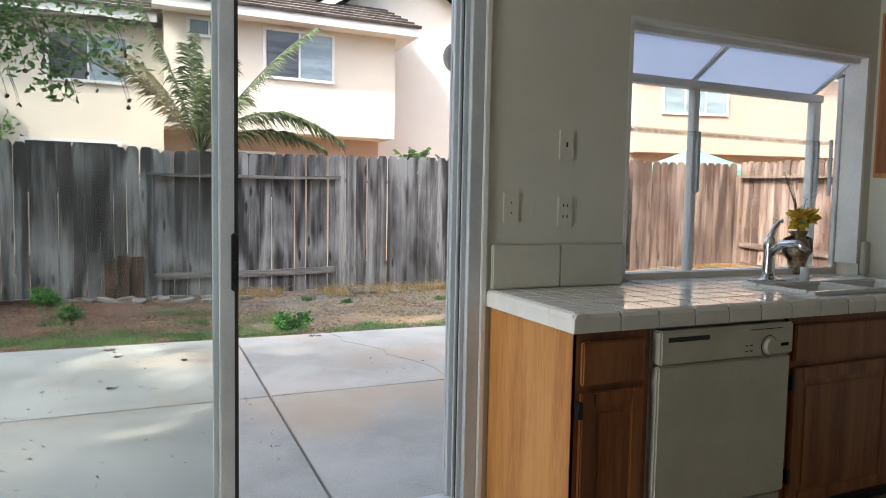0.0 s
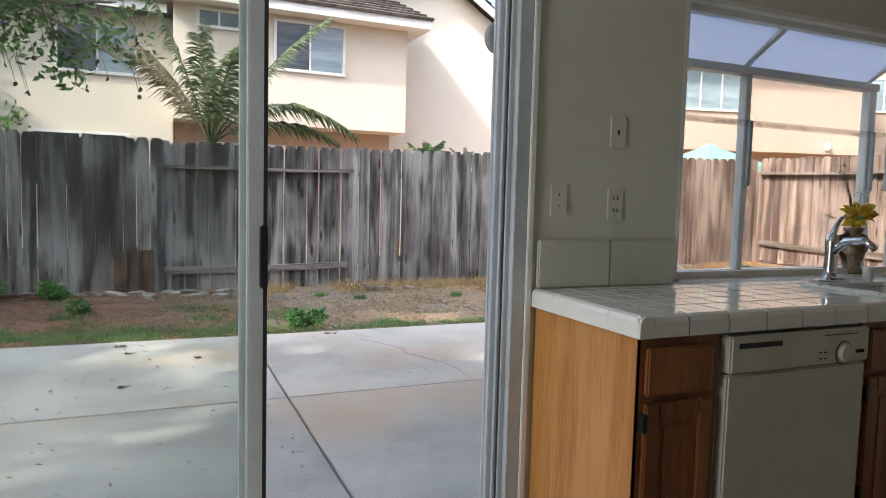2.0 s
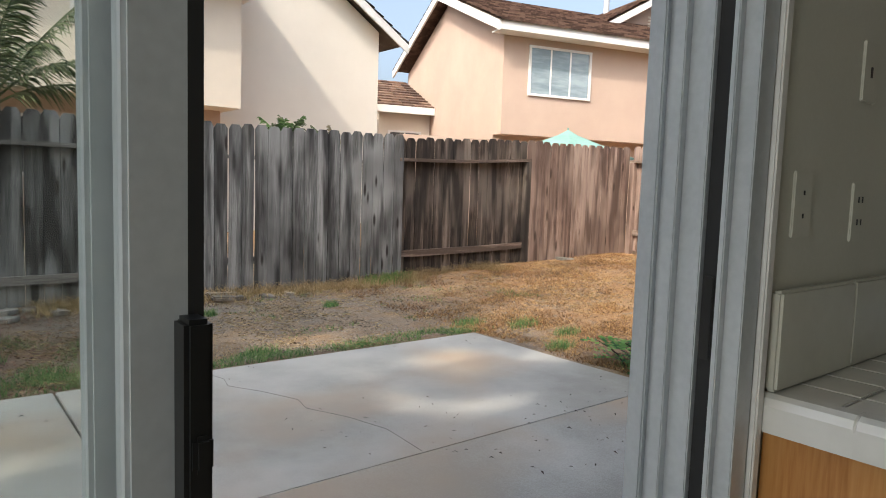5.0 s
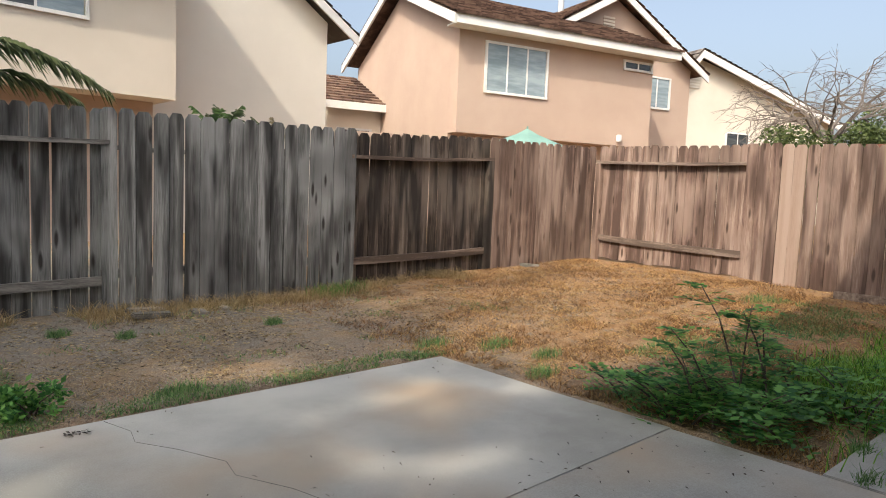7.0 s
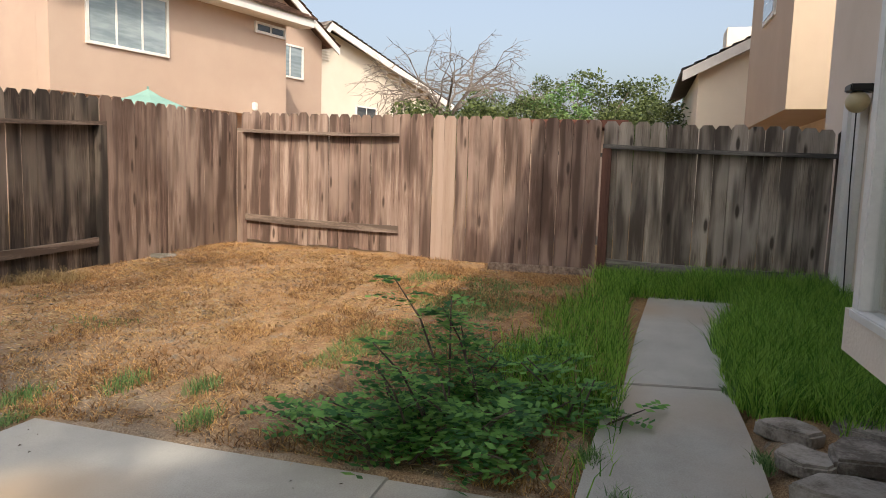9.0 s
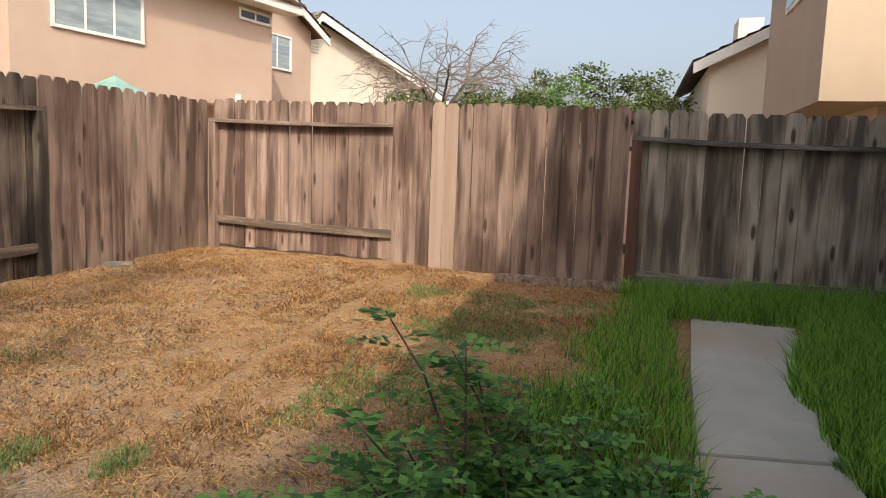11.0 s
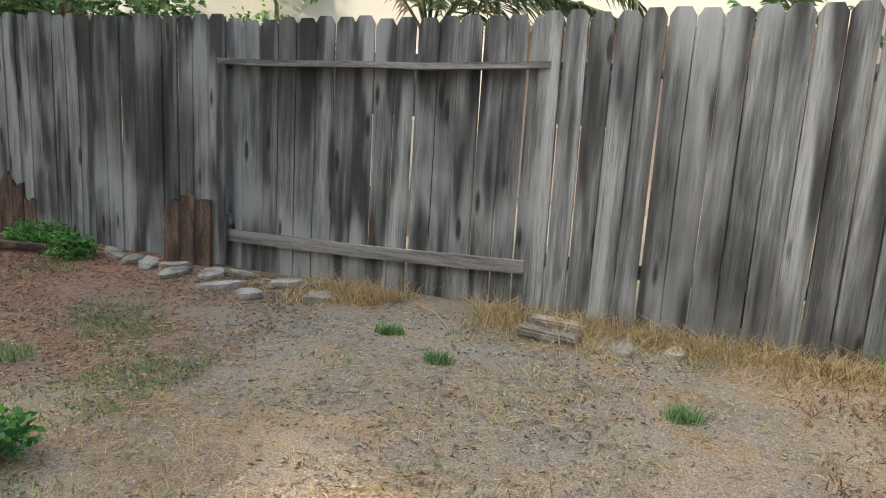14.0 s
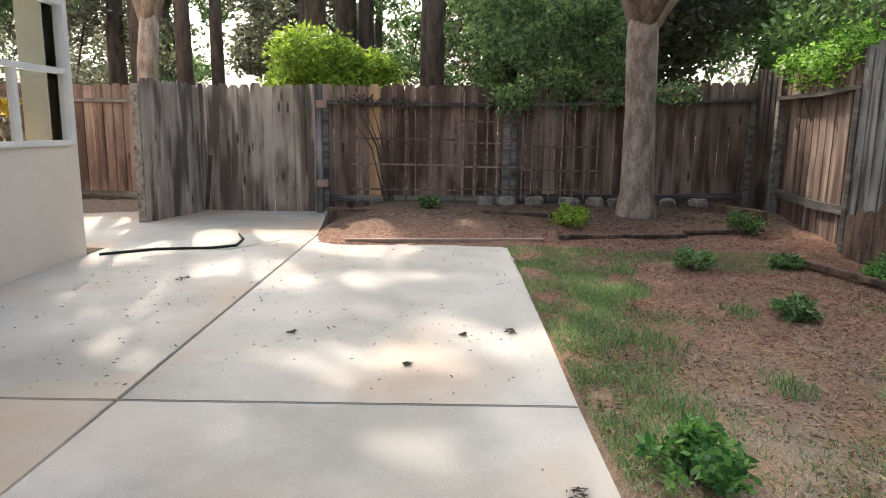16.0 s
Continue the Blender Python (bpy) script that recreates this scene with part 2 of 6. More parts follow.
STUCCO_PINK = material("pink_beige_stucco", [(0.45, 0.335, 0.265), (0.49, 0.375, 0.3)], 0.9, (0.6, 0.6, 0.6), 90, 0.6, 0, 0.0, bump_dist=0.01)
STUCCO_YELLOW = material("pale_yellow_stucco", [(0.6, 0.55, 0.46), (0.65, 0.6, 0.51)], 0.9, (0.6, 0.6, 0.6), 90, 0.6, 0, 0.0, bump_dist=0.01)
STUCCO_TAN = material("tan_stucco", [(0.42, 0.335, 0.25), (0.47, 0.38, 0.29)], 0.9, (0.6, 0.6, 0.6), 90, 0.6, 0, 0.0, bump_dist=0.01)
STUCCO_OWN = material("beige_stucco", [(0.66, 0.59, 0.5), (0.72, 0.65, 0.56)], 0.9, (1.2, 1.2, 1.2), 70, 0.8, 0, 0.0, bump_dist=0.012)
ROOF = material("brown_roof_tiles", [(0.07, 0.04, 0.03), (0.15, 0.09, 0.065), (0.22, 0.14, 0.1)], 0.9, (3, 3, 3), 60, 0.3, 0, 0.35, islands=True)
ROOF_GREY = material("grey_brown_roof_tiles", [(0.09, 0.075, 0.065), (0.17, 0.145, 0.125)], 0.9, (3, 3, 3), 60, 0.3, 0, 0.35, islands=True)
WHITE_TRIM = material("white_painted_trim", [(0.66, 0.65, 0.62), (0.78, 0.77, 0.74)], 0.6, (2, 2, 2), 60, 0.1, 0, 0.0)
WALL_PAINT = material("cream_wall_paint", [(0.575, 0.565, 0.485), (0.615, 0.605, 0.525)], 0.75, (1.5, 1.5, 1.5), 140, 0.25, 0, 0.0, bump_dist=0.002)
CEIL_PAINT = material("ceiling_paint", [(0.7, 0.68, 0.62), (0.74, 0.72, 0.66)], 0.85, (2, 2, 2), 160, 0.4, 0, 0.0)
FLOOR_MAT = material("beige_floor_tile", [(0.3, 0.25, 0.19), (0.38, 0.32, 0.25)], 0.5, (3, 3, 3), 80, 0.1, 0, 0.0)
WHITE_TILE = material("glossy_white_tile", [(0.68, 0.67, 0.63), (0.75, 0.74, 0.7)], 0.1, (3, 3, 3), 30, 0.03, 0, 0.15, spec=0.5)
CREAM_TILE = material("cream_glazed_tile", [(0.53, 0.52, 0.445), (0.58, 0.57, 0.49)], 0.3, (3, 3, 3), 30, 0.03, 0, 0.1)
GROUT = plain("grey_grout", (0.42, 0.39, 0.35), 0.9)
ALUM = material("pale_aluminium", [(0.44, 0.47, 0.49), (0.53, 0.56, 0.58)], 0.45, (3, 3, 3), 80, 0.05, 0.15, 0.0)
VINYL = plain("white_vinyl", (0.72, 0.72, 0.7), 0.4)
BLACK = plain("black_plastic", (0.012, 0.012, 0.012), 0.4)
RUBBER = plain("black_gasket", (0.015, 0.015, 0.015), 0.8)
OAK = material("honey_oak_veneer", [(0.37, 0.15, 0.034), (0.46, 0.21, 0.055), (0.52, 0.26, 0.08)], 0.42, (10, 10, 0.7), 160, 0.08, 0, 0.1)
# the same oak, darkened because the cabinet fronts face away from the daylight
OAK_SHADED = material("oak_shaded_fronts", [(0.16, 0.052, 0.015), (0.24, 0.085, 0.026), (0.3, 0.12, 0.04)], 0.4, (14, 14, 0.9), 200, 0.12, 0, 0.15)
ENAMEL = plain("cream_white_enamel", (0.52, 0.5, 0.42), 0.3)
CHROME = plain("chrome", (0.75, 0.75, 0.76), 0.12, 1.0)
PORCELAIN = plain("white_porcelain", (0.72, 0.72, 0.69), 0.15)
GLASS = glass("clear_window_glass")
GLASS_DOOR = glass("slightly_dusty_door_glass", (0.965, 0.98, 0.97))
GLASS_ROOF = glass("hazy_blue_roof_glass", (0.5, 0.56, 0.66), 0.2)
rn, rl = GLASS_ROOF.node_tree.nodes, GLASS_ROOF.node_tree.links
haze, both = rn.new("ShaderNodeBsdfTranslucent"), rn.new("ShaderNodeMixShader")
haze.inputs["Color"].default_value = (0.74, 0.76, 0.8, 1)
both.inputs[0].default_value = 0.75
surface = rn["Material Output"].inputs["Surface"]
rl.new(surface.links[0].from_socket, both.inputs[1])
rl.new(haze.outputs[0], both.inputs[2])
rl.new(both.outputs[0], surface)
PANE = material("curtained_window_pane", [(0.22, 0.28, 0.31), (0.34, 0.41, 0.44)], 0.08, (0.5, 0.5, 3), 12, 0.0, 0, 0.0, spec=0.8)
PANE_DARK = material("dark_window_pane", [(0.04, 0.045, 0.05), (0.09, 0.095, 0.1)], 0.06, (0.5, 0.5, 3), 12, 0.0, 0, 0.0, spec=0.8)
STONE_PALE = material("pale_flat_stone", [(0.13, 0.12, 0.1), (0.25, 0.235, 0.205), (0.36, 0.34, 0.305)], 0.95, (7, 7, 7), 70, 0.7, 0, 0.2, bump_dist=0.01)
STONE = material("grey_broken_concrete", [(0.14, 0.12, 0.1), (0.27, 0.245, 0.21), (0.36, 0.33, 0.29)], 0.95, (7, 7, 7), 70, 0.8, 0, 0.15, bump_dist=0.012)
BARK = material("grey_bark", [(0.2, 0.155, 0.12), (0.34, 0.275, 0.22), (0.45, 0.375, 0.31)], 0.95, (9, 9, 4), 60, 0.8, 0, 0.1, bump_dist=0.012)
BARK_MID = material("grey_brown_twigs", [(0.1, 0.08, 0.068), (0.2, 0.17, 0.145)], 0.95, (9, 9, 3), 60, 0.4, 0, 0.1)
BARK_DARK = material("dark_bark", [(0.05, 0.04, 0.032), (0.13, 0.1, 0.08)], 0.95, (9, 9, 3), 60, 0.8, 0, 0.1, bump_dist=0.012)
LEAF_DARK = leafy("dark_green_leaves", (0.065, 0.13, 0.05), (0.21, 0.34, 0.12))
LEAF_MID = leafy("mid_green_leaves", (0.07, 0.14, 0.04), (0.19, 0.32, 0.1))
LEAF_LIME = leafy("lime_green_leaves", (0.15, 0.27, 0.025), (0.36, 0.5, 0.07))
LEAF_PINE = leafy("dusky_pine_needles", (0.07, 0.085, 0.052), (0.18, 0.195, 0.12))
LEAF_BUSH = leafy("deep_green_leaflets", (0.04, 0.15, 0.035), (0.19, 0.41, 0.09))
LEAF_OLIVE = leafy("dusty_olive_leaves", (0.045, 0.07, 0.022), (0.14, 0.18, 0.06))
LEAF_PALM = leafy("grey_green_palm_fronds", (0.05, 0.08, 0.035), (0.17, 0.21, 0.1))
LEAF_DRYPALM = leafy("straw_palm_fronds", (0.2, 0.17, 0.09), (0.36, 0.31, 0.18))
GRASS_GREEN = leafy("lush_grass_blades", (0.06, 0.19, 0.018), (0.34, 0.58, 0.1))
GRASS_DULL = leafy("dull_green_weeds", (0.085, 0.19, 0.06), (0.24, 0.38, 0.14))
GRASS_DRY = leafy("straw_coloured_grass", (0.19, 0.095, 0.035), (0.66, 0.42, 0.18))
GRASS_RUST = leafy("rusty_dead_grass", (0.13, 0.07, 0.03), (0.36, 0.2, 0.085))
GRASS_STRAW = leafy("golden_straw", (0.27, 0.19, 0.085), (0.58, 0.45, 0.24))
GRASS_GREY = leafy("bleached_grass_litter", (0.19, 0.165, 0.115), (0.43, 0.385, 0.285))


# ---- the lie of the land ----
def clamp(v):
    return max(0.0, min(1.0, v))


def ground_z(x, y):
    z = 0.27 * clamp((x - 5.0) / 4.6)
    z += 0.14 * clamp((-1.9 - x) / 1.4) * clamp((y - 5.5) / 0.5)
    z -= 0.03 * clamp((y - 7.4) / 0.4) * clamp((5.0 - x) / 1.5) * clamp((x + 1.9) / 0.5)
    if 4.9 < x < 9.5 and y < 7:
        z -= 0.02
    return z


def soil_material():
    """Bare grey earth, straw-brown thatch and reddish wood chips, each where it lies in the yard."""
    m = bpy.data.materials.new("yard_soil")
    m.use_nodes = True
    n, l = m.node_tree.nodes, m.node_tree.links
    bsdf = n["Principled BSDF"]
    co = n.new("ShaderNodeTexCoord").outputs["Object"]
    sep = n.new("ShaderNodeSeparateXYZ")
    l.new(co, sep.inputs[0])

    def noise_of(scale, detail=6.0):
        t = n.new("ShaderNodeTexNoise")
        t.inputs["Scale"].default_value, t.inputs["Detail"].default_value, t.inputs["Roughness"].default_value = scale, detail, 0.65
        l.new(co, t.inputs["Vector"])
        return t.outputs["Fac"]

    def ramp(v, lo, hi):
        r = n.new("ShaderNodeMapRange")
        r.inputs["From Min"].default_value, r.inputs["From Max"].default_value = lo, hi
        l.new(v, r.inputs["Value"])
        return r.outputs[0]

    def math_of(op, a, b):
        t = n.new("ShaderNodeMath")
        t.operation, t.use_clamp = op, False
        for i, v in enumerate((a, b)):
            if isinstance(v, (int, float)):
                t.inputs[i].default_value = v
            else:
                l.new(v, t.inputs[i])
        return t.outputs[0]

    def mixed(f, a, b):
        t = n.new("ShaderNodeMix")
        t.data_type = "RGBA"
        l.new(f, t.inputs["Factor"])
        for k, v in (("A", a), ("B", b)):
            if isinstance(v, tuple):
                t.inputs[k].default_value = (*v, 1)
            else:
                l.new(v, t.inputs[k])
        return t.outputs["Result"]
    grain, mid, broad = noise_of(120), noise_of(14), noise_of(1.1, 3)
    thatch = mixed(ramp(grain, 0.35, 0.68), (0.15, 0.08, 0.035), (0.52, 0.35, 0.19))
    earth = mixed(ramp(grain, 0.38, 0.64), (0.12, 0.105, 0.085), (0.31, 0.28, 0.23))
    earth = mixed(ramp(noise_of(2.6), 0.47, 0.63), earth, mixed(ramp(grain, 0.36, 0.64), (0.11, 0.075, 0.045), (0.37, 0.28, 0.175)))
    chips = mixed(ramp(noise_of(38), 0.4, 0.62), (0.08, 0.042, 0.03), (0.31, 0.175, 0.125))
    thatch = mixed(ramp(mid, 0.52, 0.68), thatch, earth)
    thatch = mixed(ramp(noise_of(6.5), 0.48, 0.64), thatch, mixed(ramp(grain, 0.36, 0.64), (0.11, 0.055, 0.025), (0.36, 0.2, 0.09)))
    earth = mixed(ramp(noise_of(24), 0.56, 0.66), earth, (0.1, 0.085, 0.065))
    wob = math_of("MULTIPLY", math_of("SUBTRACT", broad, 0.5), 3.2)
    east = ramp(math_of("ADD", sep.outputs[0], wob), 4.4, 6.4)
    south = ramp(math_of("ADD", sep.outputs[1], wob), 9.2, 7.8)
    colour = mixed(math_of("MAXIMUM", east, math_of("MULTIPLY", south, 0.35)), earth, thatch)
    west = ramp(math_of("ADD", sep.outputs[0], wob), 2.4, 0.4)
    colour = mixed(west, colour, mixed(ramp(mid, 0.5, 0.66), chips, thatch))
    bed = ramp(math_of("ADD", sep.outputs[0], math_of("MULTIPLY", wob, 0.15)), -2.2, -3.0)
    colour = mixed(bed, colour, mixed(ramp(noise_of(20), 0.4, 0.65), (0.075, 0.05, 0.035), (0.21, 0.15, 0.11)))
    l.new(colour, bsdf.inputs["Base Color"])
    bsdf.inputs["Roughness"].default_value = 0.95
    bsdf.inputs["Specular IOR Level"].default_value = 0.2
    b = n.new("ShaderNodeBump")
    b.inputs["Strength"].default_value, b.inputs["Distance"].default_value = 0.5, 0.006
    l.new(math_of("ADD", grain, mid), b.inputs["Height"])
    l.new(b.outputs[0], bsdf.inputs["Normal"])
    return m


SOIL = soil_material()


def build_ground():
    """One sheet: fine in the yard, coarse to the horizon; sunk under the slabs and the house."""
    xs = sorted({-900, -300, -100, -40, -20, -10, 20, 40, 100, 300, 900, *[round(-6 + 0.1 * i, 3) for i in range(180)]})
    ys = sorted({-900, -300, -100, -40, -15, -6, 0, 16, 25, 60, 150, 400, 900, *[round(3 + 0.1 * i, 3) for i in range(90)]})
    verts = []
    for y in ys:
        for x in xs:
            z = ground_z(x, y)
            z += 0.018 * noise.noise(Vector((x * 2.1, y * 2.1, 0))) + 0.012 * noise.noise(Vector((x * 7, y * 7, 3)))
            if y < 7.34 and -1.8 < x < 4.9:
                z = -0.12
            if y < 5.45 and -4.3 < x < -1.5:
                z = -0.12
            if 4.8 < x < 8.7 and 3.98 < y < 4.72:
                z -= 0.08
            if y < 3.2 and x < 9.3:
                z = -0.14
            verts.append((x, y, z))
    w = len(xs)
    faces = [(j * w + i, j * w + i + 1, (j + 1) * w + i + 1, (j + 1) * w + i) for j in range(len(ys) - 1) for i in range(w - 1)]
    ob = link("ground", cloud(verts, faces), SOIL, kind="structure", label="dry earth with straw thatch and wood chips", category="ground")
    ob.data.shade_smooth()


build_ground()


# ---- patio slabs and path ----
def slab(parent, outline, z0=-0.12, z1=0.0, tilt=None):
    bm = prism(outline, "z", z0, z1)
    if tilt:
        for v in bm.verts:
            v.co.z += tilt(v.co.x)
    top = [e for e in bm.edges if all(v.co.z > z0 + 0.06 + (tilt(v.co.x) if tilt else 0) for v in e.verts)]
    bmesh.ops.bevel(bm, geom=top, offset=0.004, segments=2, affect="EDGES")
    return part("slab", bm, CONCRETE, parent)


patio = empty("patio", pose(0, 0, 0), "pale weathered concrete patio with dark joints", "patio", kind="structure")
G = 0.0065
slab(patio, [(1.79 + G, 5.51 + G), (2.4, 5.51 + 0.0015), (4.88, 5.51 + 0.0015), (4.87, 6.4), (4.89, 7.33), (1.79 + G, 7.33)])
slab(patio, [(1.79 + G, 3.83), (4.86, 3.83), (4.86, 5.51 - 0.0015), (2.4, 5.51 - 0.0015), (1.79 + G, 5.51 - G)])
slab(patio, [(-1.85, 5.95), (-2.3, 5.6), (-2.42, 5.51 + G), (1.79 - G, 5.51 + G), (1.79 - G, 7.33), (0.9, 7.345), (-0.6, 7.365), (-1.84, 7.38)])
slab(patio, [(-1.45, 3.83), (1.79 - G, 3.83), (1.79 - G, 5.51 - G), (-2.42, 5.51 - G), (-1.45, 4.9)])
slab(patio, [(-3.0, 1.0), (-1.45 - G, 1.0), (-1.45 - G, 4.88), (-2.42, 5.5), (-4.25, 5.28), (-4.25, 3.6)])
part("bed", box(-1.8, 1.0, -0.2, 4.86, 7.3, -0.05), JOINT, patio, "dark earth in the joints")
path = empty("path", pose(0, 0, 0), "narrow concrete garden path sunk between grass", "path", kind="structure")


def path_rise(x):
    return 0.2 * clamp((x - 4.9) / 3.8)


slab(path, [(4.88, 4.04), (5.6, 4.03), (6.36, 4.05), (6.28, 4.63), (5.7, 4.73), (4.88, 4.78)], -0.08, 0.0, path_rise)
slab(path, [(6.39, 4.05), (7.3, 3.98), (8.2, 3.72), (8.75, 3.62), (8.75, 4.45), (7.4, 4.56), (6.31, 4.62)], -0.08, 0.0, path_rise)


# ---- fences ----
def board_mesh(name, w, seed):
    """A dog-eared board one metre high, its foot at zero, slightly warped."""
    r = random.Random(seed)
    c = 0.026
    bm = prism([(0.003, 0), (w - 0.003, 0), (w - 0.002, 1 - c), (w - 0.002 - c * 1.1, 1), (0.002 + c * 1.1, 1), (0.002, 1 - c)], "y", 0.0, 0.018)
    bmesh.ops.bisect_plane(bm, geom=bm.verts[:] + bm.edges[:] + bm.faces[:], plane_co=(0, 0, 0.5), plane_no=(0, 0, 1))
    tw, bow = r.uniform(-0.006, 0.006), r.uniform(-0.008, 0.008)
    for v in bm.verts:
        v.co.y += tw * (v.co.x / w - 0.5) * v.co.z * 2 + bow * math.sin(v.co.z * math.pi)
        v.co.x += 0.006 * r.uniform(-1, 1) * (0.2 < v.co.z < 0.8)
    me = bpy.data.meshes.new(name)
    bm.to_mesh(me)
    bm.free()
    return me


BOARDS = {}


def board_for(mat, i):
    key = (mat.name, i % 6)
    if key not in BOARDS:
        me = board_mesh("board", 0.14, i % 6 + 11)
        me.materials.append(mat)
        BOARDS[key] = me
    return BOARDS[key]


def fence_bay(p0, p1, zb, zt, front, mat, label, rails=(0.3, 0.36), posts=(True, True), pitch=0.1465, seed=1, rail_mat=None, post_mat=None, odd=(), kick=True):
    """One bay between two posts. Local x runs along it, local y away from the yard. front: boards on the yard's side of the rails."""
    r = random.Random(seed)
    d = Vector((p1[0] - p0[0], p1[1] - p0[1], 0))
    length = d.length
    m = Matrix.Translation((p0[0], p0[1], 0)) @ Matrix.Rotation(math.atan2(d.y, d.x), 4, "Z")
    bay = empty("fence_bay", m, label, "fence", "fence round the yard")
    n = max(2, round(length / pitch))
    step = length / n
    y = -0.062 if front else 0.022
    for i in range(n):
        f = (i + 0.5) / n
        b, t = zb[0] + (zb[1] - zb[0]) * f, zt[0] + (zt[1] - zt[0]) * f
        b, t = b + r.uniform(-0.02, 0.02) - 0.01, t + r.uniform(-0.012, 0.012)
        use = dict(odd).get(i, mat)
        ob = link("board", board_for(use, r.randrange(6)), None, bay)
        sx = (step - r.choice((0.001, 0.003, 0.006, 0.011) if mat is WOOD_GREY else (0.001, 0.001, 0.003, 0.006))) / 0.14
        lean = r.uniform(-0.005, 0.005)
        ob.matrix_basis = Matrix.Translation((i * step, y + r.uniform(-0.004, 0.004), b)) @ Matrix.Rotation(lean, 4, "Y") @ Matrix.Diagonal((sx, 1, t - b, 1))
    lo, hi = rails
    rm = rail_mat or WOOD_RAIL
    for z0, z1, th, hh, nm in ((zb[0] + lo, zb[1] + lo, 0.04, 0.085, "rail"), (zt[0] - hi, zt[1] - hi, 0.085 if not front else 0.04, 0.04, "rail")):
        bm = bmesh.new()
        k = 7
        pts = [(length * j / (k - 1), z0 + (z1 - z0) * j / (k - 1) - 0.018 * math.sin(math.pi * j / (k - 1)) * r.uniform(0.6, 1.2)) for j in range(k)]
        rings = [[bm.verts.new((x, yy, z + zz)) for yy, zz in ((0.018, 0), (0.018, hh), (0.018 - th, hh), (0.018 - th, 0))] for x, z in pts]
        for a, c in zip(rings, rings[1:]):
            for q in range(4):
                bm.faces.new((a[q], a[(q + 1) % 4], c[(q + 1) % 4], c[q]))
        bm.faces.new(rings[0])
        bm.faces.new(rings[-1][::-1])
        bmesh.ops.recalc_face_normals(bm, faces=bm.faces)
        part(nm, bm, rm, bay)
    for j, on in enumerate(posts):
        if on:
            x = 0.0 if j == 0 else length - 0.09
            top = zt[j] - hi - 0.004 if not front else zt[j] - 0.1
            ya = -0.07 if not front else -0.04
            part("post", box(x, ya, zb[j] - 0.15, x + 0.09, ya + 0.088, top, 0.006), post_mat or rm, bay)
    return bay


GREYB, BROWNB = "weathered grey board fence bay", "weathered brown board fence bay"
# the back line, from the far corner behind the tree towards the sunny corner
# the corner's shade is partly put into this bay's wood colour
fence_bay((-4.35, 10.75), (-3.55, 10.68), (0.1, 0.05), (1.83, 1.83), True, WOOD_DARK, "brown board fence bay, darkened for its shady corner", seed=2)
fence_bay((-3.55, 10.64), (-1.75, 10.5), (0.05, 0.02), (1.8, 1.83), False, WOOD_BROWN, "brown leaning fence bay behind weeds", seed=3)
fence_bay((-1.75, 10.5), (1.17, 10.37), (0.0, 0.0), (1.84, 1.8), True, WOOD_GREY, GREYB, seed=4, posts=(True, False))
fence_bay((1.1, 10.37), (3.51, 10.37), (-0.04, 0.0), (1.79, 1.82), False, WOOD_GREY, "weathered grey fence bay with boards behind its rails", rails=(0.22, 0.32), seed=5, posts=(False, False))
fence_bay((3.45, 10.38), (6.03, 10.09), (-0.02, 0.06), (1.82, 1.85), True, WOOD_GREY, GREYB, seed=6, posts=(False, False))
# dark wood carries this recessed bay's shade besides its stains
fence_bay((5.96, 10.1), (8.13, 9.94), (0.08, 0.16), (1.83, 1.93), False, WOOD_DARK, "weathered fence bay with boards behind its rails, darkened for shade", rails=(0.24, 0.3), rail_mat=RAIL_BROWN, seed=7, posts=(False, True), post_mat=WOOD_DARK)
fence_bay((8.05, 9.95), (10.12, 9.72), (0.15, 0.3), (1.92, 1.95), True, WOOD_BROWN, BROWNB, seed=8, posts=(False, False))
# the sunny side
fence_bay((10.13, 9.62), (9.97, 7.31), (0.33, 0.28), (1.97, 1.93), False, WOOD_BROWN, "reddish brown fence bay with boards behind its rails", rails=(0.24, 0.26), rail_mat=RAIL_BROWN, seed=9, posts=(True, False), post_mat=WOOD_BROWN)
fence_bay((9.95, 7.31), (9.42, 4.97), (0.27, 0.27), (1.93, 1.82), True, WOOD_BROWN, BROWNB, seed=10, posts=(False, False), odd=((3, WOOD_BLEACH), (4, WOOD_BLEACH)))
fence_bay((9.42, 4.97), (9.42, 2.72), (0.27, 0.24), (1.82, 1.76), False, WOOD_TAN, "shaded grey fence bay with dark red posts", rails=(0.08, 0.27), seed=11, post_mat=WOOD_POST)
# the side with the trellis
fence_bay((-4.36, 5.2), (-4.36, 7.6), (0.0, 0.04), (1.6, 1.6), False, WOOD_BROWN, "brown fence bay behind a trellis", seed=12, rails=(0.12, 0.24), odd=((4, WOOD_PALE),))
fence_bay((-4.36, 7.6), (-4.36, 10.72), (0.04, 0.1), (1.6, 1.7), False, WOOD_BROWN, "brown fence bay behind a trellis", seed=13, rails=(0.12, 0.24), odd=((3, WOOD_BLEACH),))

# ---- our house: walls, floor, ceiling ----
X0, X1, YI, YO = -1.13, 4.68, 3.71, 3.83            # outer ends, inner and outer face of the garden wall
ZF, ZC, EAVE = -0.03, 2.43, 5.2
DOOR = (0.42, 2.29, 2.05)
GW = (2.97, 4.5, 0.87, 2.0)                           # garden window opening
DW = (-1.08, 0.1, 0.9, 2.0)                           # dining window opening


def solid(name, rows, mat, label, category):
    return make(name, boxes(rows), mat, label=label, kind="structure", category=category)


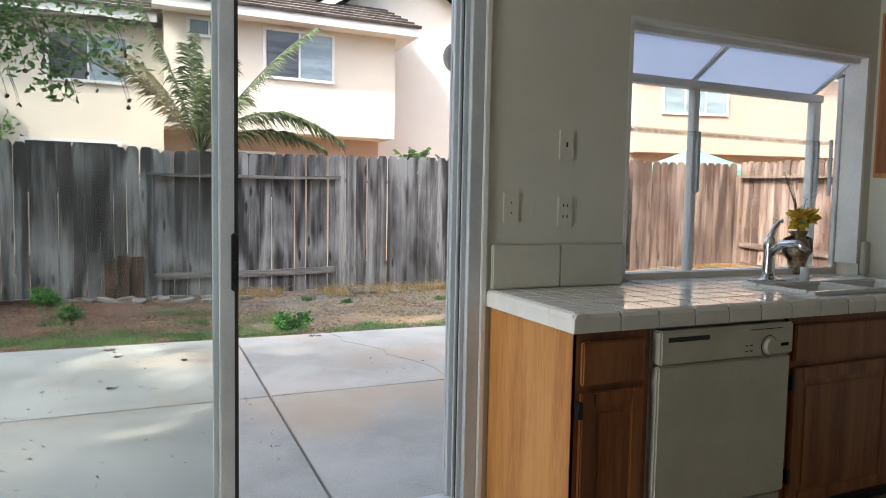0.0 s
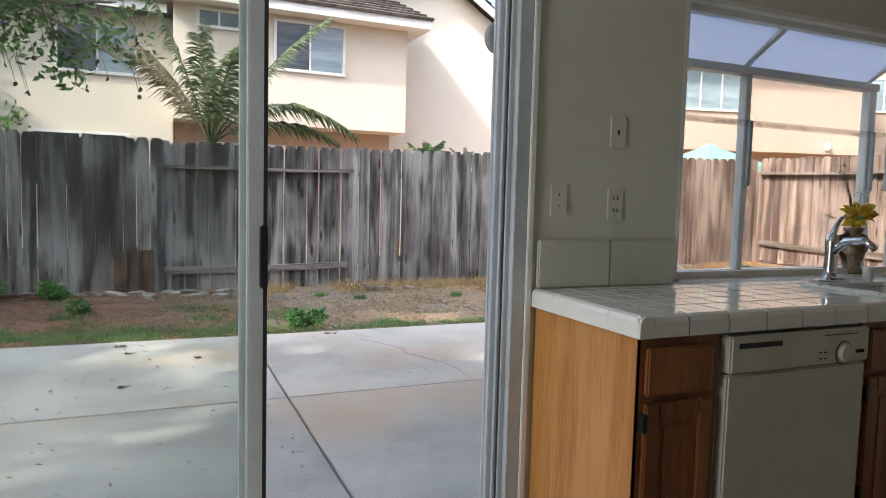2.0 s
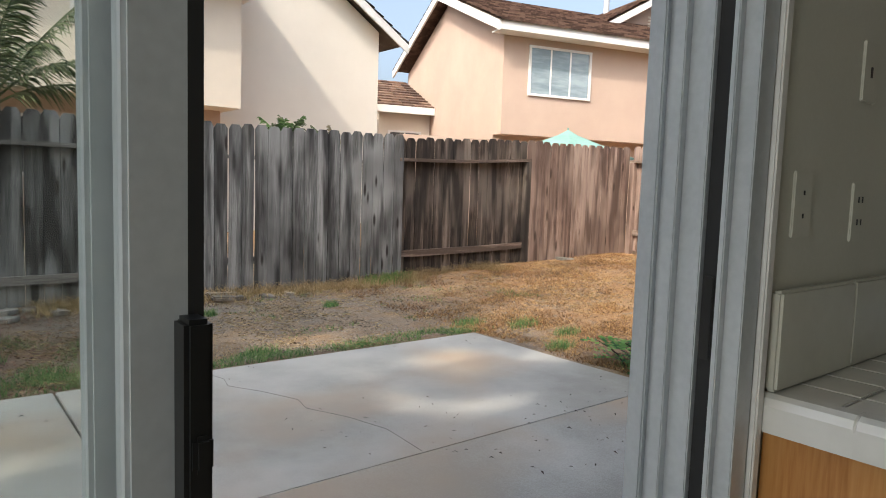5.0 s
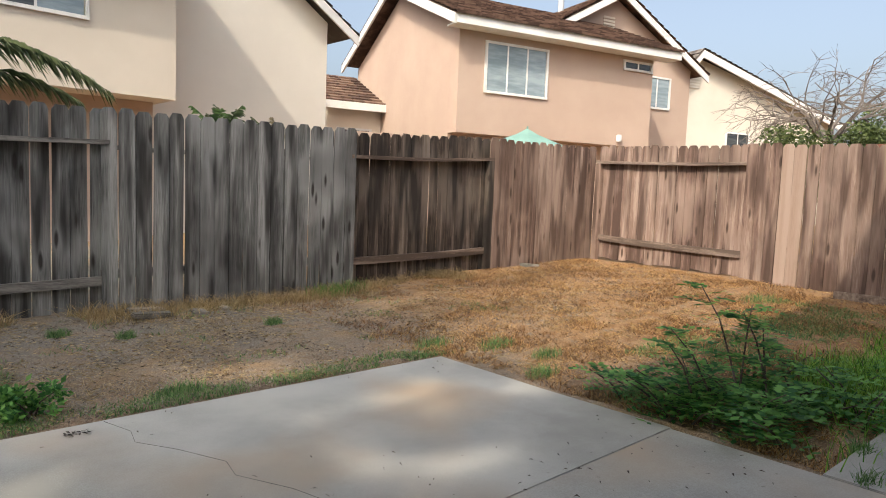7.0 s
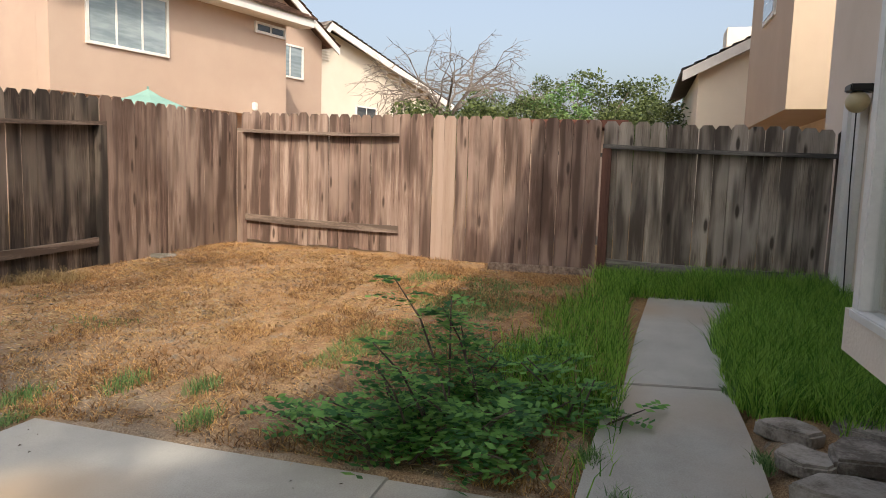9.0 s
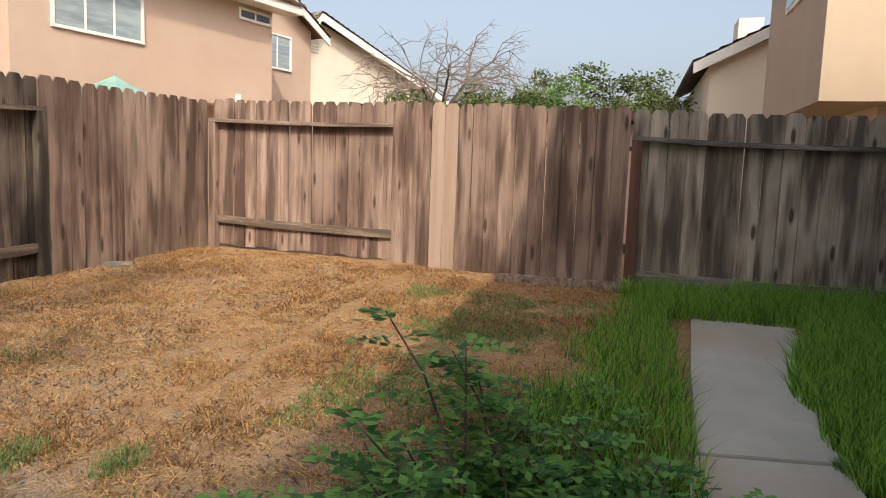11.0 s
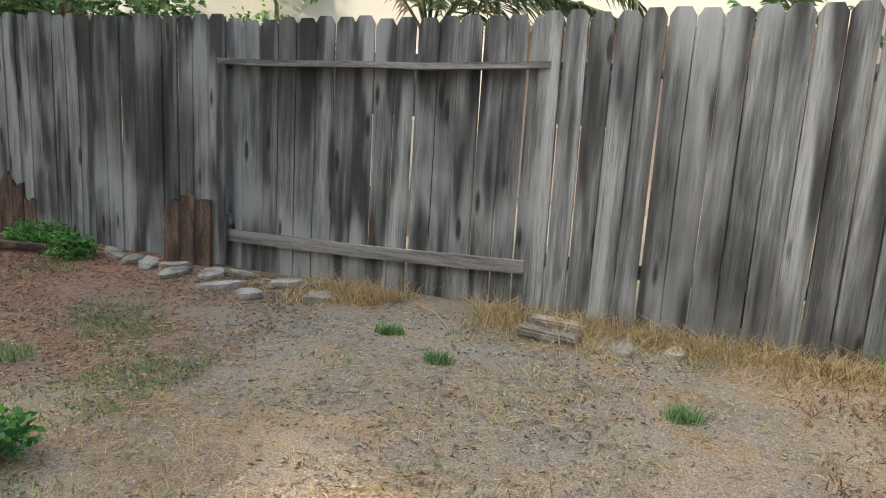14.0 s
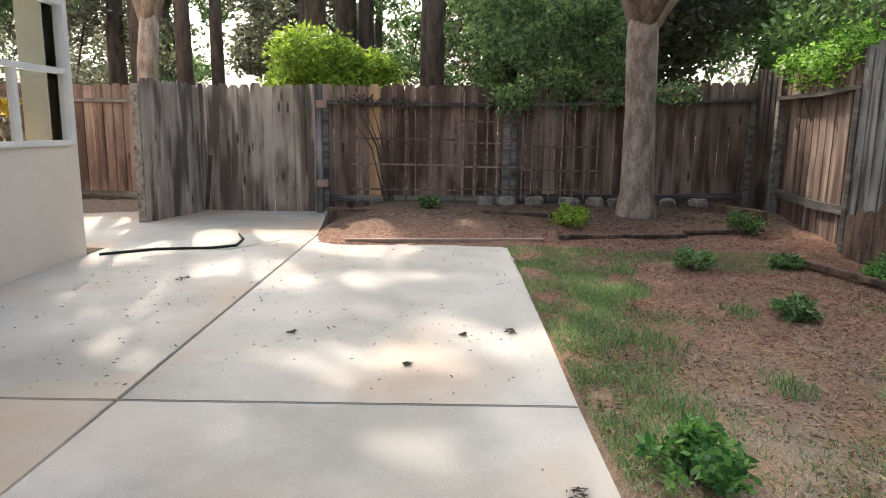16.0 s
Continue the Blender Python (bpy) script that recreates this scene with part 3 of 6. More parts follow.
solid("floor", [(X0 + 0.13, -3.0, ZF - 0.1, X1 - 0.13, YI + 0.05, ZF)], FLOOR_MAT, "beige tiled kitchen floor", "floor")
solid("ceiling", [(X0 + 0.13, -3.0, ZC, X1 - 0.13, YI, ZC + 0.1)], CEIL_PAINT, "off-white kitchen ceiling", "ceiling")
inner = [(X0 + 0.13, YI, ZF, DW[0], YI + 0.06, ZC), (DW[0], YI, ZF, DW[1], YI + 0.06, DW[2]), (DW[0], YI, DW[3], DW[1], YI + 0.06, ZC), (DW[1], YI, ZF, DOOR[0], YI + 0.06, ZC),
         (DOOR[0], YI, DOOR[2], DOOR[1], YI + 0.06, ZC), (DOOR[1], YI, ZF, GW[0], YI + 0.06, ZC), (GW[0], YI, ZF, GW[1], YI + 0.06, GW[2] - 0.06), (GW[0], YI, GW[3], GW[1], YI + 0.06, ZC), (GW[1], YI, ZF, X1 - 0.13, YI + 0.06, ZC)]
solid("wall_north", inner, WALL_PAINT, "cream painted kitchen wall", "wall")
solid("wall_east", [(X1 - 0.13, -3.0, ZF, X1 - 0.06, YI + 0.06, ZC)], WALL_PAINT, "cream painted kitchen wall", "wall")
WW = (2.3, 3.5, 0.25, 2.15)                         # window assumed at the dining end, out of view
solid("wall_west", [(X0 + 0.06, -3.0, ZF, X0 + 0.13, WW[0], ZC), (X0 + 0.06, WW[1], ZF, X0 + 0.13, YI + 0.06, ZC), (X0 + 0.06, WW[0], ZF, X0 + 0.13, WW[1], WW[2]), (X0 + 0.06, WW[0], WW[3], X0 + 0.13, WW[1], ZC)], WALL_PAINT, "cream painted kitchen wall", "wall")
solid("wall_south", [(X0 + 0.06, -3.12, ZF, X1 - 0.06, -3.0, ZC)], WALL_PAINT, "cream painted kitchen wall", "wall")
YM = YI + 0.06
outer = [(X0, YM, -0.2, DW[0], YO, EAVE), (DW[0], YM, -0.2, DW[1], YO, DW[2]), (DW[0], YM, DW[3], DW[1], YO, EAVE), (DW[1], YM, -0.2, DOOR[0], YO, EAVE),
         (DOOR[0], YM, DOOR[2], DOOR[1], YO, EAVE), (DOOR[1], YM, -0.2, GW[0], YO, EAVE), (GW[0], YM, -0.2, GW[1], YO, GW[2] - 0.06), (GW[0], YM, GW[3], GW[1], YO, EAVE), (GW[1], YM, -0.2, X1, YO, EAVE),
         (X0, -6.0, -0.2, X0 + 0.06, WW[0], EAVE), (X0, WW[1], -0.2, X0 + 0.06, YM, EAVE), (X0, WW[0], -0.2, X0 + 0.06, WW[1], WW[2]), (X0, WW[0], WW[3], X0 + 0.06, WW[1], EAVE), (X1 - 0.06, 2.8, -0.2, X1, YM, EAVE), (X0 + 0.06, -6.06, -0.2, 10.2, -6.0, EAVE)]
solid("wall_outside", outer, STUCCO_OWN, "beige stucco house wall with two storeys", "wall")
solid("wall_side_wing", [(X1, 2.66, -0.2, 10.2, 2.8, EAVE)], STUCCO_OWN, "beige stucco house wall beside the grass", "wall")


def own_roof():
    bm = boxes([(X0 - 0.05, 3.95, EAVE, 10.3, 4.33, EAVE + 0.18), (X0 - 0.05, -6.4, EAVE, 10.3, 3.95, EAVE + 0.1)])
    return make("roof", bm, ROOF_GREY, label="grey-brown tiled roof with a wide eave", kind="structure", category="roof")


own_roof()
# the stucco box under the garden window
make("window_box", prism([(YO, 0.74), (4.03, 0.76), (4.03, 0.88), (YO, 0.9)], "x", 2.9, 4.57), STUCCO_OWN, label="stucco ledge carrying the garden window", kind="structure", category="ledge")
make("door_sill", box(DOOR[0], YI - 0.02, ZF, DOOR[1], YO + 0.03, 0.012, 0.004), ALUM, label="aluminium sill of the sliding door", kind="structure", category="sill")


# ---- sliding glass door ----
def glazed_panel(name, parent, x0, x1, y, z0, z1, label):
    p = new(name)
    p.parent = parent
    tagged(p, label)
    part("stile", box(x0, y - 0.018, z0, x0 + 0.06, y + 0.018, z1, 0.004), ALUM, p)
    part("stile", box(x1 - 0.06, y - 0.018, z0, x1, y + 0.018, z1, 0.004), ALUM, p)
    part("rail", box(x0 + 0.06, y - 0.017, z0, x1 - 0.06, y + 0.017, z0 + 0.07, 0.004), ALUM, p)
    part("rail", box(x0 + 0.06, y - 0.017, z1 - 0.06, x1 - 0.06, y + 0.017, z1, 0.004), ALUM, p)
    g = part("pane", box(x0 + 0.06, y - 0.003, z0 + 0.07, x1 - 0.06, y + 0.003, z1 - 0.06), GLASS_DOOR, p)
    g.visible_shadow = False
    return p


door = empty("door_1", pose(0, 0, 0), "sliding glass patio door in a pale aluminium frame", "door", kind="structure")
for rows in ([(DOOR[0], YI + 0.005, 0.012, DOOR[0] + 0.05, YO + 0.02, DOOR[2])], [(DOOR[0] + 0.05, YI + 0.005, DOOR[2] - 0.05, DOOR[1] - 0.05, YO + 0.02, DOOR[2])]):
    part("frame", boxes(rows, 0.003), ALUM, door)
# the jamb with its grooves and ribs
part("jamb", boxes([(2.24, YI - 0.004, 0.012, 2.29, YO + 0.024, DOOR[2]), (2.222, 3.735, 0.014, 2.24, 3.745, DOOR[2] - 0.05), (2.222, 3.775, 0.014, 2.24, 3.787, DOOR[2] - 0.05), (2.222, YO - 0.004, 0.014, 2.24, YO + 0.02, DOOR[2] - 0.05)], 0.002), ALUM, door)
part("outer_trim", boxes([(2.245, YO + 0.025, -0.02, 2.36, 3.915, DOOR[2] + 0.04), (2.23, YO + 0.04, 0.0, 2.2449, YO + 0.06, DOOR[2])], 0.003), ALUM, door)
part("weatherstrip", box(2.23, 3.748, 0.014, 2.2405, 3.772, DOOR[2] - 0.05), RUBBER, door)
part("casing", box(2.292, YI - 0.014, ZF, 2.315, YI - 0.001, 2.07, 0.003), WHITE_TRIM, door)
part("strike", box(2.226, 3.75, 0.93, 2.2295, 3.77, 1.07, 0.002), BLACK, door)
glazed_panel("fixed_panel", door, 0.47, 1.38, 3.79, 0.02, DOOR[2] - 0.05, "fixed glass panel")
glazed_panel("sliding_panel", door, 0.49, 1.397, 3.745, 0.02, DOOR[2] - 0.05, "sliding glass panel pushed open")
part("gasket", box(1.384, 3.7275, 0.03, 1.3965, 3.7265, DOOR[2] - 0.06), RUBBER, door)
part("door_handle", boxes([(1.372, 3.695, 0.9, 1.394, 3.7265, 1.09), (1.376, 3.688, 0.97, 1.392, 3.6949, 1.0)], 0.004), BLACK, door, "black latch handle")


# ---- garden window over the sink ----
gw = empty("window_1", pose(0, 0, 0), "projecting garden window in white vinyl with a sloping glass roof", "window", kind="structure")
YG, ZS, ZG, ZT = 4.02, 0.888, 1.78, 2.0
part("sill_rail", box(2.95, YG - 0.05, 0.862, 4.52, YG + 0.015, ZS, 0.004), VINYL, gw)
part("head_rail", box(2.95, YG - 0.05, ZG + 0.012, 4.52, YG + 0.01, ZG + 0.05, 0.004), VINYL, gw)
for x, w in ((2.95, 0.05), (3.605, 0.032), (4.465, 0.05)):
    part("mullion", box(x, YG - 0.04, ZS, x + w, YG + 0.01, ZG + 0.0125, 0.004), VINYL, gw)
    part("rafter", prism([(YG, ZG + 0.05), (YG, ZG + 0.075), (YM, ZT + 0.005), (YM, ZT - 0.02)], "x", x, x + 0.03), VINYL, gw)
part("top_rail", box(2.95, YM - 0.02, ZT - 0.045, 4.52, YM + 0.02, ZT + 0.0, 0.003), VINYL, gw)
part("side_sill", box(4.47, YO, 0.874, 4.52, YG - 0.05, ZS, 0.003), VINYL, gw)
part("side_post", box(4.47, YO + 0.002, ZS, 4.52, YO + 0.03, 1.9, 0.003), VINYL, gw)
for x0, x1 in ((3.0, 3.605), (3.637, 4.465)):
    g = part("pane", box(x0, YG - 0.022, ZS, x1, YG - 0.018, ZG + 0.012), GLASS, gw)
    g.visible_shadow = False
    g = part("roof_pane", prism([(YG - 0.01, ZG + 0.058), (YG - 0.01, ZG + 0.064), (YM + 0.02, ZT - 0.008), (YM + 0.02, ZT - 0.014)], "x", x0 - 0.01, x1), GLASS_ROOF, gw, "hazy blue sloping pane")
    g.visible_shadow = False
for x in (2.96, 4.5):
    g = part("side_pane", prism([(YO + 0.03, ZS), (YG - 0.05, ZS), (YG - 0.05, ZG + 0.05), (YO + 0.03, ZG + 0.16)], "x", x, x + 0.004), GLASS, gw)
    g.visible_shadow = False
shelf = part("shelf", box(2.99, YO + 0.0, 1.553, 4.46, YG - 0.06, 1.561), GLASS, gw, "clear glass shelf")
for x in (3.615, 4.475):
    part("shelf_bracket", box(x, YG - 0.062, 1.28, x + 0.018, YG - 0.041, 1.58, 0.002), ALUM, gw)
part("screw_strip", box(4.462, YO + 0.035, 1.28, 4.4695, YO + 0.055, 1.58, 0.002), ALUM, gw)
make("window_trim", boxes([(GW[0], YI - 0.001, GW[3] - 0.02, GW[1], YO, GW[3] - 0.001), (GW[1] - 0.02, YI - 0.001, 0.93, GW[1] - 0.001, YO, GW[3] - 0.02), (GW[0] + 0.001, YI - 0.001, 0.9, GW[0] + 0.02, YO, GW[3] - 0.02)]), WHITE_TRIM, label="white lining of the window opening", kind="structure", category="trim")

# ---- dining window ----
w2 = empty("window_2", pose(0, 0, 0), "white framed sash window in the stucco wall", "window", kind="structure")
part("window_frame", boxes([(DW[0], YO - 0.06, DW[2], DW[0] + 0.05, YO + 0.02, DW[3]), (DW[1] - 0.05, YO - 0.06, DW[2], DW[1], YO + 0.02, DW[3]), (DW[0] + 0.05, YO - 0.06, DW[3] - 0.05, DW[1] - 0.05, YO + 0.02, DW[3]), (DW[0] + 0.05, YO - 0.06, DW[2], DW[1] - 0.05, YO + 0.02, DW[2] + 0.04)], 0.003), VINYL, w2)
part("meeting_rail", box(DW[0] + 0.05, YO - 0.05, 1.44, DW[1] - 0.05, YO + 0.01, 1.485, 0.003), VINYL, w2)
part("mullion", box(-0.43, YO - 0.05, DW[2] + 0.04, -0.39, YO + 0.008, 1.44, 0.003), VINYL, w2)
for z0, z1 in ((DW[2] + 0.04, 1.44), (1.485, DW[3] - 0.05)):
    part("pane", box(DW[0] + 0.05, YO - 0.022, z0, DW[1] - 0.05, YO - 0.018, z1), GLASS, w2).visible_shadow = False


# ---- kitchen ----
def raised_door(name, parent, x0, x1, y, z0, z1):
    """A framed door with a raised middle panel on the cabinet's face."""
    f = 0.05
    d = part(name, boxes([(x0, y - 0.019, z0, x0 + f, y, z1), (x1 - f, y - 0.019, z0, x1, y, z1), (x0 + f, y - 0.018, z0, x1 - f, y, z0 + f), (x0 + f, y - 0.018, z1 - f, x1 - f, y, z1)], 0.004), OAK_SHADED, parent)
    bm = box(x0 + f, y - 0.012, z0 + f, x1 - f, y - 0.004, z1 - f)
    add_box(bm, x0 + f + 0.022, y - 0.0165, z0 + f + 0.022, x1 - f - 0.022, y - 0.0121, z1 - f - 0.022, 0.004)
    part("panel", bm, OAK_SHADED, d)
    return d


def base_cabinet(x0, x1, label, drawers=1, doors=1, end=False):
    c = empty("base_cabinet", pose(0, 0, 0), label, "cabinet", "kitchen base cabinets")
    part("body", boxes([(x0 + (0.019 if end else 0), 3.17, 0.07, x1, YI - 0.004, 0.805)]), OAK_SHADED, c)
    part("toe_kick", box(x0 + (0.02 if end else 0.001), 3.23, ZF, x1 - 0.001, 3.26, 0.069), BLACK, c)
    part("face_frame", boxes([(x0, 3.15, 0.07, x0 + 0.035, 3.169, 0.805), (x1 - 0.035, 3.15, 0.07, x1, 3.169, 0.805), (x0 + 0.035, 3.15, 0.765, x1 - 0.035, 3.169, 0.805), (x0 + 0.035, 3.15, 0.6, x1 - 0.035, 3.169, 0.64), (x0 + 0.035, 3.15, 0.07, x1 - 0.035, 3.169, 0.1)]), OAK_SHADED, c)
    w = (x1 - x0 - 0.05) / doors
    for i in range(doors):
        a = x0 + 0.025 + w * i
        part("drawer_front", box(a, 3.13, 0.635, a + w - 0.006, 3.149, 0.775, 0.005), OAK_SHADED, c)
        d = raised_door("door", c, a, a + w - 0.006, 3.149, 0.085, 0.612)
        for z in (0.53, 0.17):
            part("hinge", boxes([(a - 0.012, 3.128, z, a + 0.006, 3.1485, z + 0.055)], 0.002), BLACK, d)
    if end:
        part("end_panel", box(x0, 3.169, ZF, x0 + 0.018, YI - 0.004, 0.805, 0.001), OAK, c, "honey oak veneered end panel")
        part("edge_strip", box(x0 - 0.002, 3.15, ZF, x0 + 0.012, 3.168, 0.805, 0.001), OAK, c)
    return c


base_cabinet(2.34, 2.645, "narrow honey oak base cabinet with a drawer", end=True)
base_cabinet(3.295, 3.93, "oak sink cabinet beside the dishwasher", doors=1)
base_cabinet(3.93, 4.545, "oak base cabinet under the tiled counter", doors=1)
dish = empty("dishwasher", pose(0, 0, 0), "cream white dishwasher with a dial, built under the counter", "dishwasher")
part("body", box(2.655, 3.16, 0.02, 3.285, YI - 0.05, 0.8), ENAMEL, dish)
part("door_panel", box(2.66, 3.12, 0.16, 3.28, 3.159, 0.675, 0.006), ENAMEL, dish)
ctl = part("control_panel", box(2.66, 3.112, 0.68, 3.28, 3.159, 0.795, 0.006), ENAMEL, dish)
part("handle_slot", box(2.69, 3.1105, 0.757, 2.87, 3.1118, 0.773), BLACK, ctl)
part("vent_line", box(3.06, 3.1105, 0.776, 3.22, 3.1118, 0.779), BLACK, ctl)
bm = lathe([(0.036, 0), (0.036, 0.003), (0.028, 0.0031), (0.026, 0.016), (0.001, 0.017)], 24)
bmesh.ops.transform(bm, matrix=Matrix.Translation((3.155, 3.1118, 0.715)) @ Matrix.Rotation(radians(90), 4, "X"), verts=bm.verts)
part("dial", bm, ENAMEL, ctl)
bm = bmesh.new()
bmesh.ops.create_circle(bm, segments=28, radius=0.037)
tube([(3.155 + 0.037 * math.cos(a * math.tau / 28), 3.111, 0.715 + 0.037 * math.sin(a * math.tau / 28)) for a in range(29)], [0.0022] * 29, 5, bm := bmesh.new(), False)
part("dial_ring", bm, BLACK, ctl)
for x, z in ((3.04, 0.7), (3.062, 0.7), (3.04, 0.72), (3.062, 0.72)):
    part("label_mark", box(x, 3.1108, z, x + 0.012, 3.1118, z + 0.004), RUBBER, ctl)
part("maker_badge", box(3.215, 3.1108, 0.71, 3.255, 3.1118, 0.722), RUBBER, ctl)
part("kick_panel", box(2.66, 3.2, -0.02, 3.28, 3.215, 0.015), BLACK, dish)
part("access_panel", box(2.66, 3.135, 0.03, 3.28, 3.155, 0.15, 0.004), ENAMEL, dish)


def counter():
    c = empty("countertop", pose(0, 0, 0), "glossy white tiled countertop with grey grout lines", "countertop")
    part("bed", boxes([(2.325, 3.125, 0.808, 3.5, YI - 0.004, 0.862), (3.5, 3.125, 0.808, 4.54, 3.2, 0.862), (3.5, 3.56, 0.808, 4.54, YI - 0.004, 0.862), (4.3, 3.2, 0.808, 4.54, 3.56, 0.862), (2.99, YI - 0.004, 0.84, 4.48, YG - 0.052, 0.862)]), GROUT, c)
    t = 0.108
    me = bpy.data.meshes.new("tile")
    bm = box(0, 0, 0, t - 0.004, t - 0.004, 0.008, 0.0025)
    bm.to_mesh(me)
    bm.free()
    i = 0
    x = 2.34
    while x < 4.44:
        y = 3.165
        while y < YG - 0.1:
            inside_sink = 3.48 < x + t / 2 < 4.33 and 3.19 < y + t / 2 < 3.57
            beyond = y + t > YI - 0.002 and not (2.99 < x and x + t < 4.49)
            if not inside_sink and not beyond:
                link("tile", me, WHITE_TILE, c, m=Matrix.Translation((x, y, 0.863)))
            y += t
        x += t
    # rounded nosing tiles along the front and the end
    def nose(lx):
        bm = prism([(0, 0), (0.045, 0), (0.045, 0.064), (0.018, 0.064), (0.006, 0.058), (0, 0.045)], "x", 0.001, lx - 0.002)
        bmesh.ops.bevel(bm, geom=[e for e in bm.edges if e.calc_length() < 0.03], offset=0.003, segments=1, affect="EDGES")
        m2 = bpy.data.meshes.new("nosing_tile")
        bm.to_mesh(m2)
        bm.free()
        return m2
    full = nose(0.152)
    for k in range(14):
        link("nosing_tile", full, WHITE_TILE, c, m=Matrix.Translation((2.345 + 0.155 * k, 3.118, 0.808)))
    for k in range(4):
        link("nosing_tile", full, WHITE_TILE, c, m=Matrix.Translation((2.318, 3.71 - 0.148 * k, 0.808)) @ Matrix.Rotation(radians(-90), 4, "Z"))
    part("corner_tile", box(2.317, 3.117, 0.806, 2.345, 3.145, 0.873, 0.008), WHITE_TILE, c)
    return c


counter()
splash = empty("backsplash", pose(0, 0, 0), "cream tiled upstand along the wall above the counter", "backsplash")
for k in range(2):
    part("tile", box(2.335 + 0.312 * k, YI - 0.022, 0.873, 2.335 + 0.312 * k + 0.311, YI - 0.001, 1.045, 0.005), CREAM_TILE, splash)
part("tile", box(4.505, YI - 0.028, 0.873, 4.548, YI - 0.001, 1.045, 0.005), CREAM_TILE, splash)
sink = empty("sink", pose(0, 0, 0), "white double-bowl porcelain sink set into the counter", "sink")
part("rim", boxes([(3.5, 3.2, 0.866, 4.3, 3.235, 0.884), (3.5, 3.47, 0.866, 4.3, 3.56, 0.884), (3.5, 3.235, 0.866, 3.535, 3.47, 0.884), (4.265, 3.235, 0.866, 4.3, 3.47, 0.884), (3.88, 3.235, 0.866, 3.92, 3.47, 0.882)], 0.005), PORCELAIN, sink)
for a, b in ((3.535, 3.88), (3.92, 4.265)):
    part("bowl", boxes([(a, 3.235, 0.69, b, 3.47, 0.7), (a - 0.01, 3.235, 0.7, a, 3.47, 0.866), (b, 3.235, 0.7, b + 0.01, 3.47, 0.866), (a, 3.225, 0.7, b, 3.235, 0.866), (a, 3.47, 0.7, b, 3.48, 0.866)]), PORCELAIN, sink)
tap = empty("faucet", pose(3.62, 3.52, 0.884), "single-lever chrome kitchen faucet on the sink rim", "faucet")
part("base_plate", box(-0.1, -0.028, 0, 0.1, 0.028, 0.012, 0.006), CHROME, tap)
part("body", lathe([(0.026, 0.012), (0.026, 0.05), (0.022, 0.13), (0.026, 0.15), (0.024, 0.19), (0.008, 0.205)], 18), CHROME, tap, smooth=True)
part("spout", tube([(0, -0.01, 0.13), (0, -0.06, 0.17), (0, -0.14, 0.18), (0, -0.18, 0.15)], [0.018, 0.016, 0.014, 0.014], 12), CHROME, tap, smooth=True)
part("lever", tube([(0.0, 0, 0.19), (0.03, 0.01, 0.23), (0.075, 0.02, 0.262), (0.1, 0.02, 0.27)], [0.014, 0.012, 0.009, 0.006], 10), CHROME, tap, smooth=True)
make("soap_pump", lathe([(0.02, 0), (0.02, 0.055), (0.017, 0.06), (0.008, 0.062)], 16, (3.84, 3.51, 0.884)), PORCELAIN, label="small cream dispenser cap on the sink rim", category="dispenser", smooth=True)

YELLOW = leafy("yellow_silk_petals", (0.55, 0.34, 0.02), (0.8, 0.6, 0.06))
BRONZE = material("mottled_bronze_glaze", [(0.06, 0.035, 0.015), (0.2, 0.12, 0.05), (0.4, 0.36, 0.3)], 0.3, (14, 14, 14), 60, 0.2)


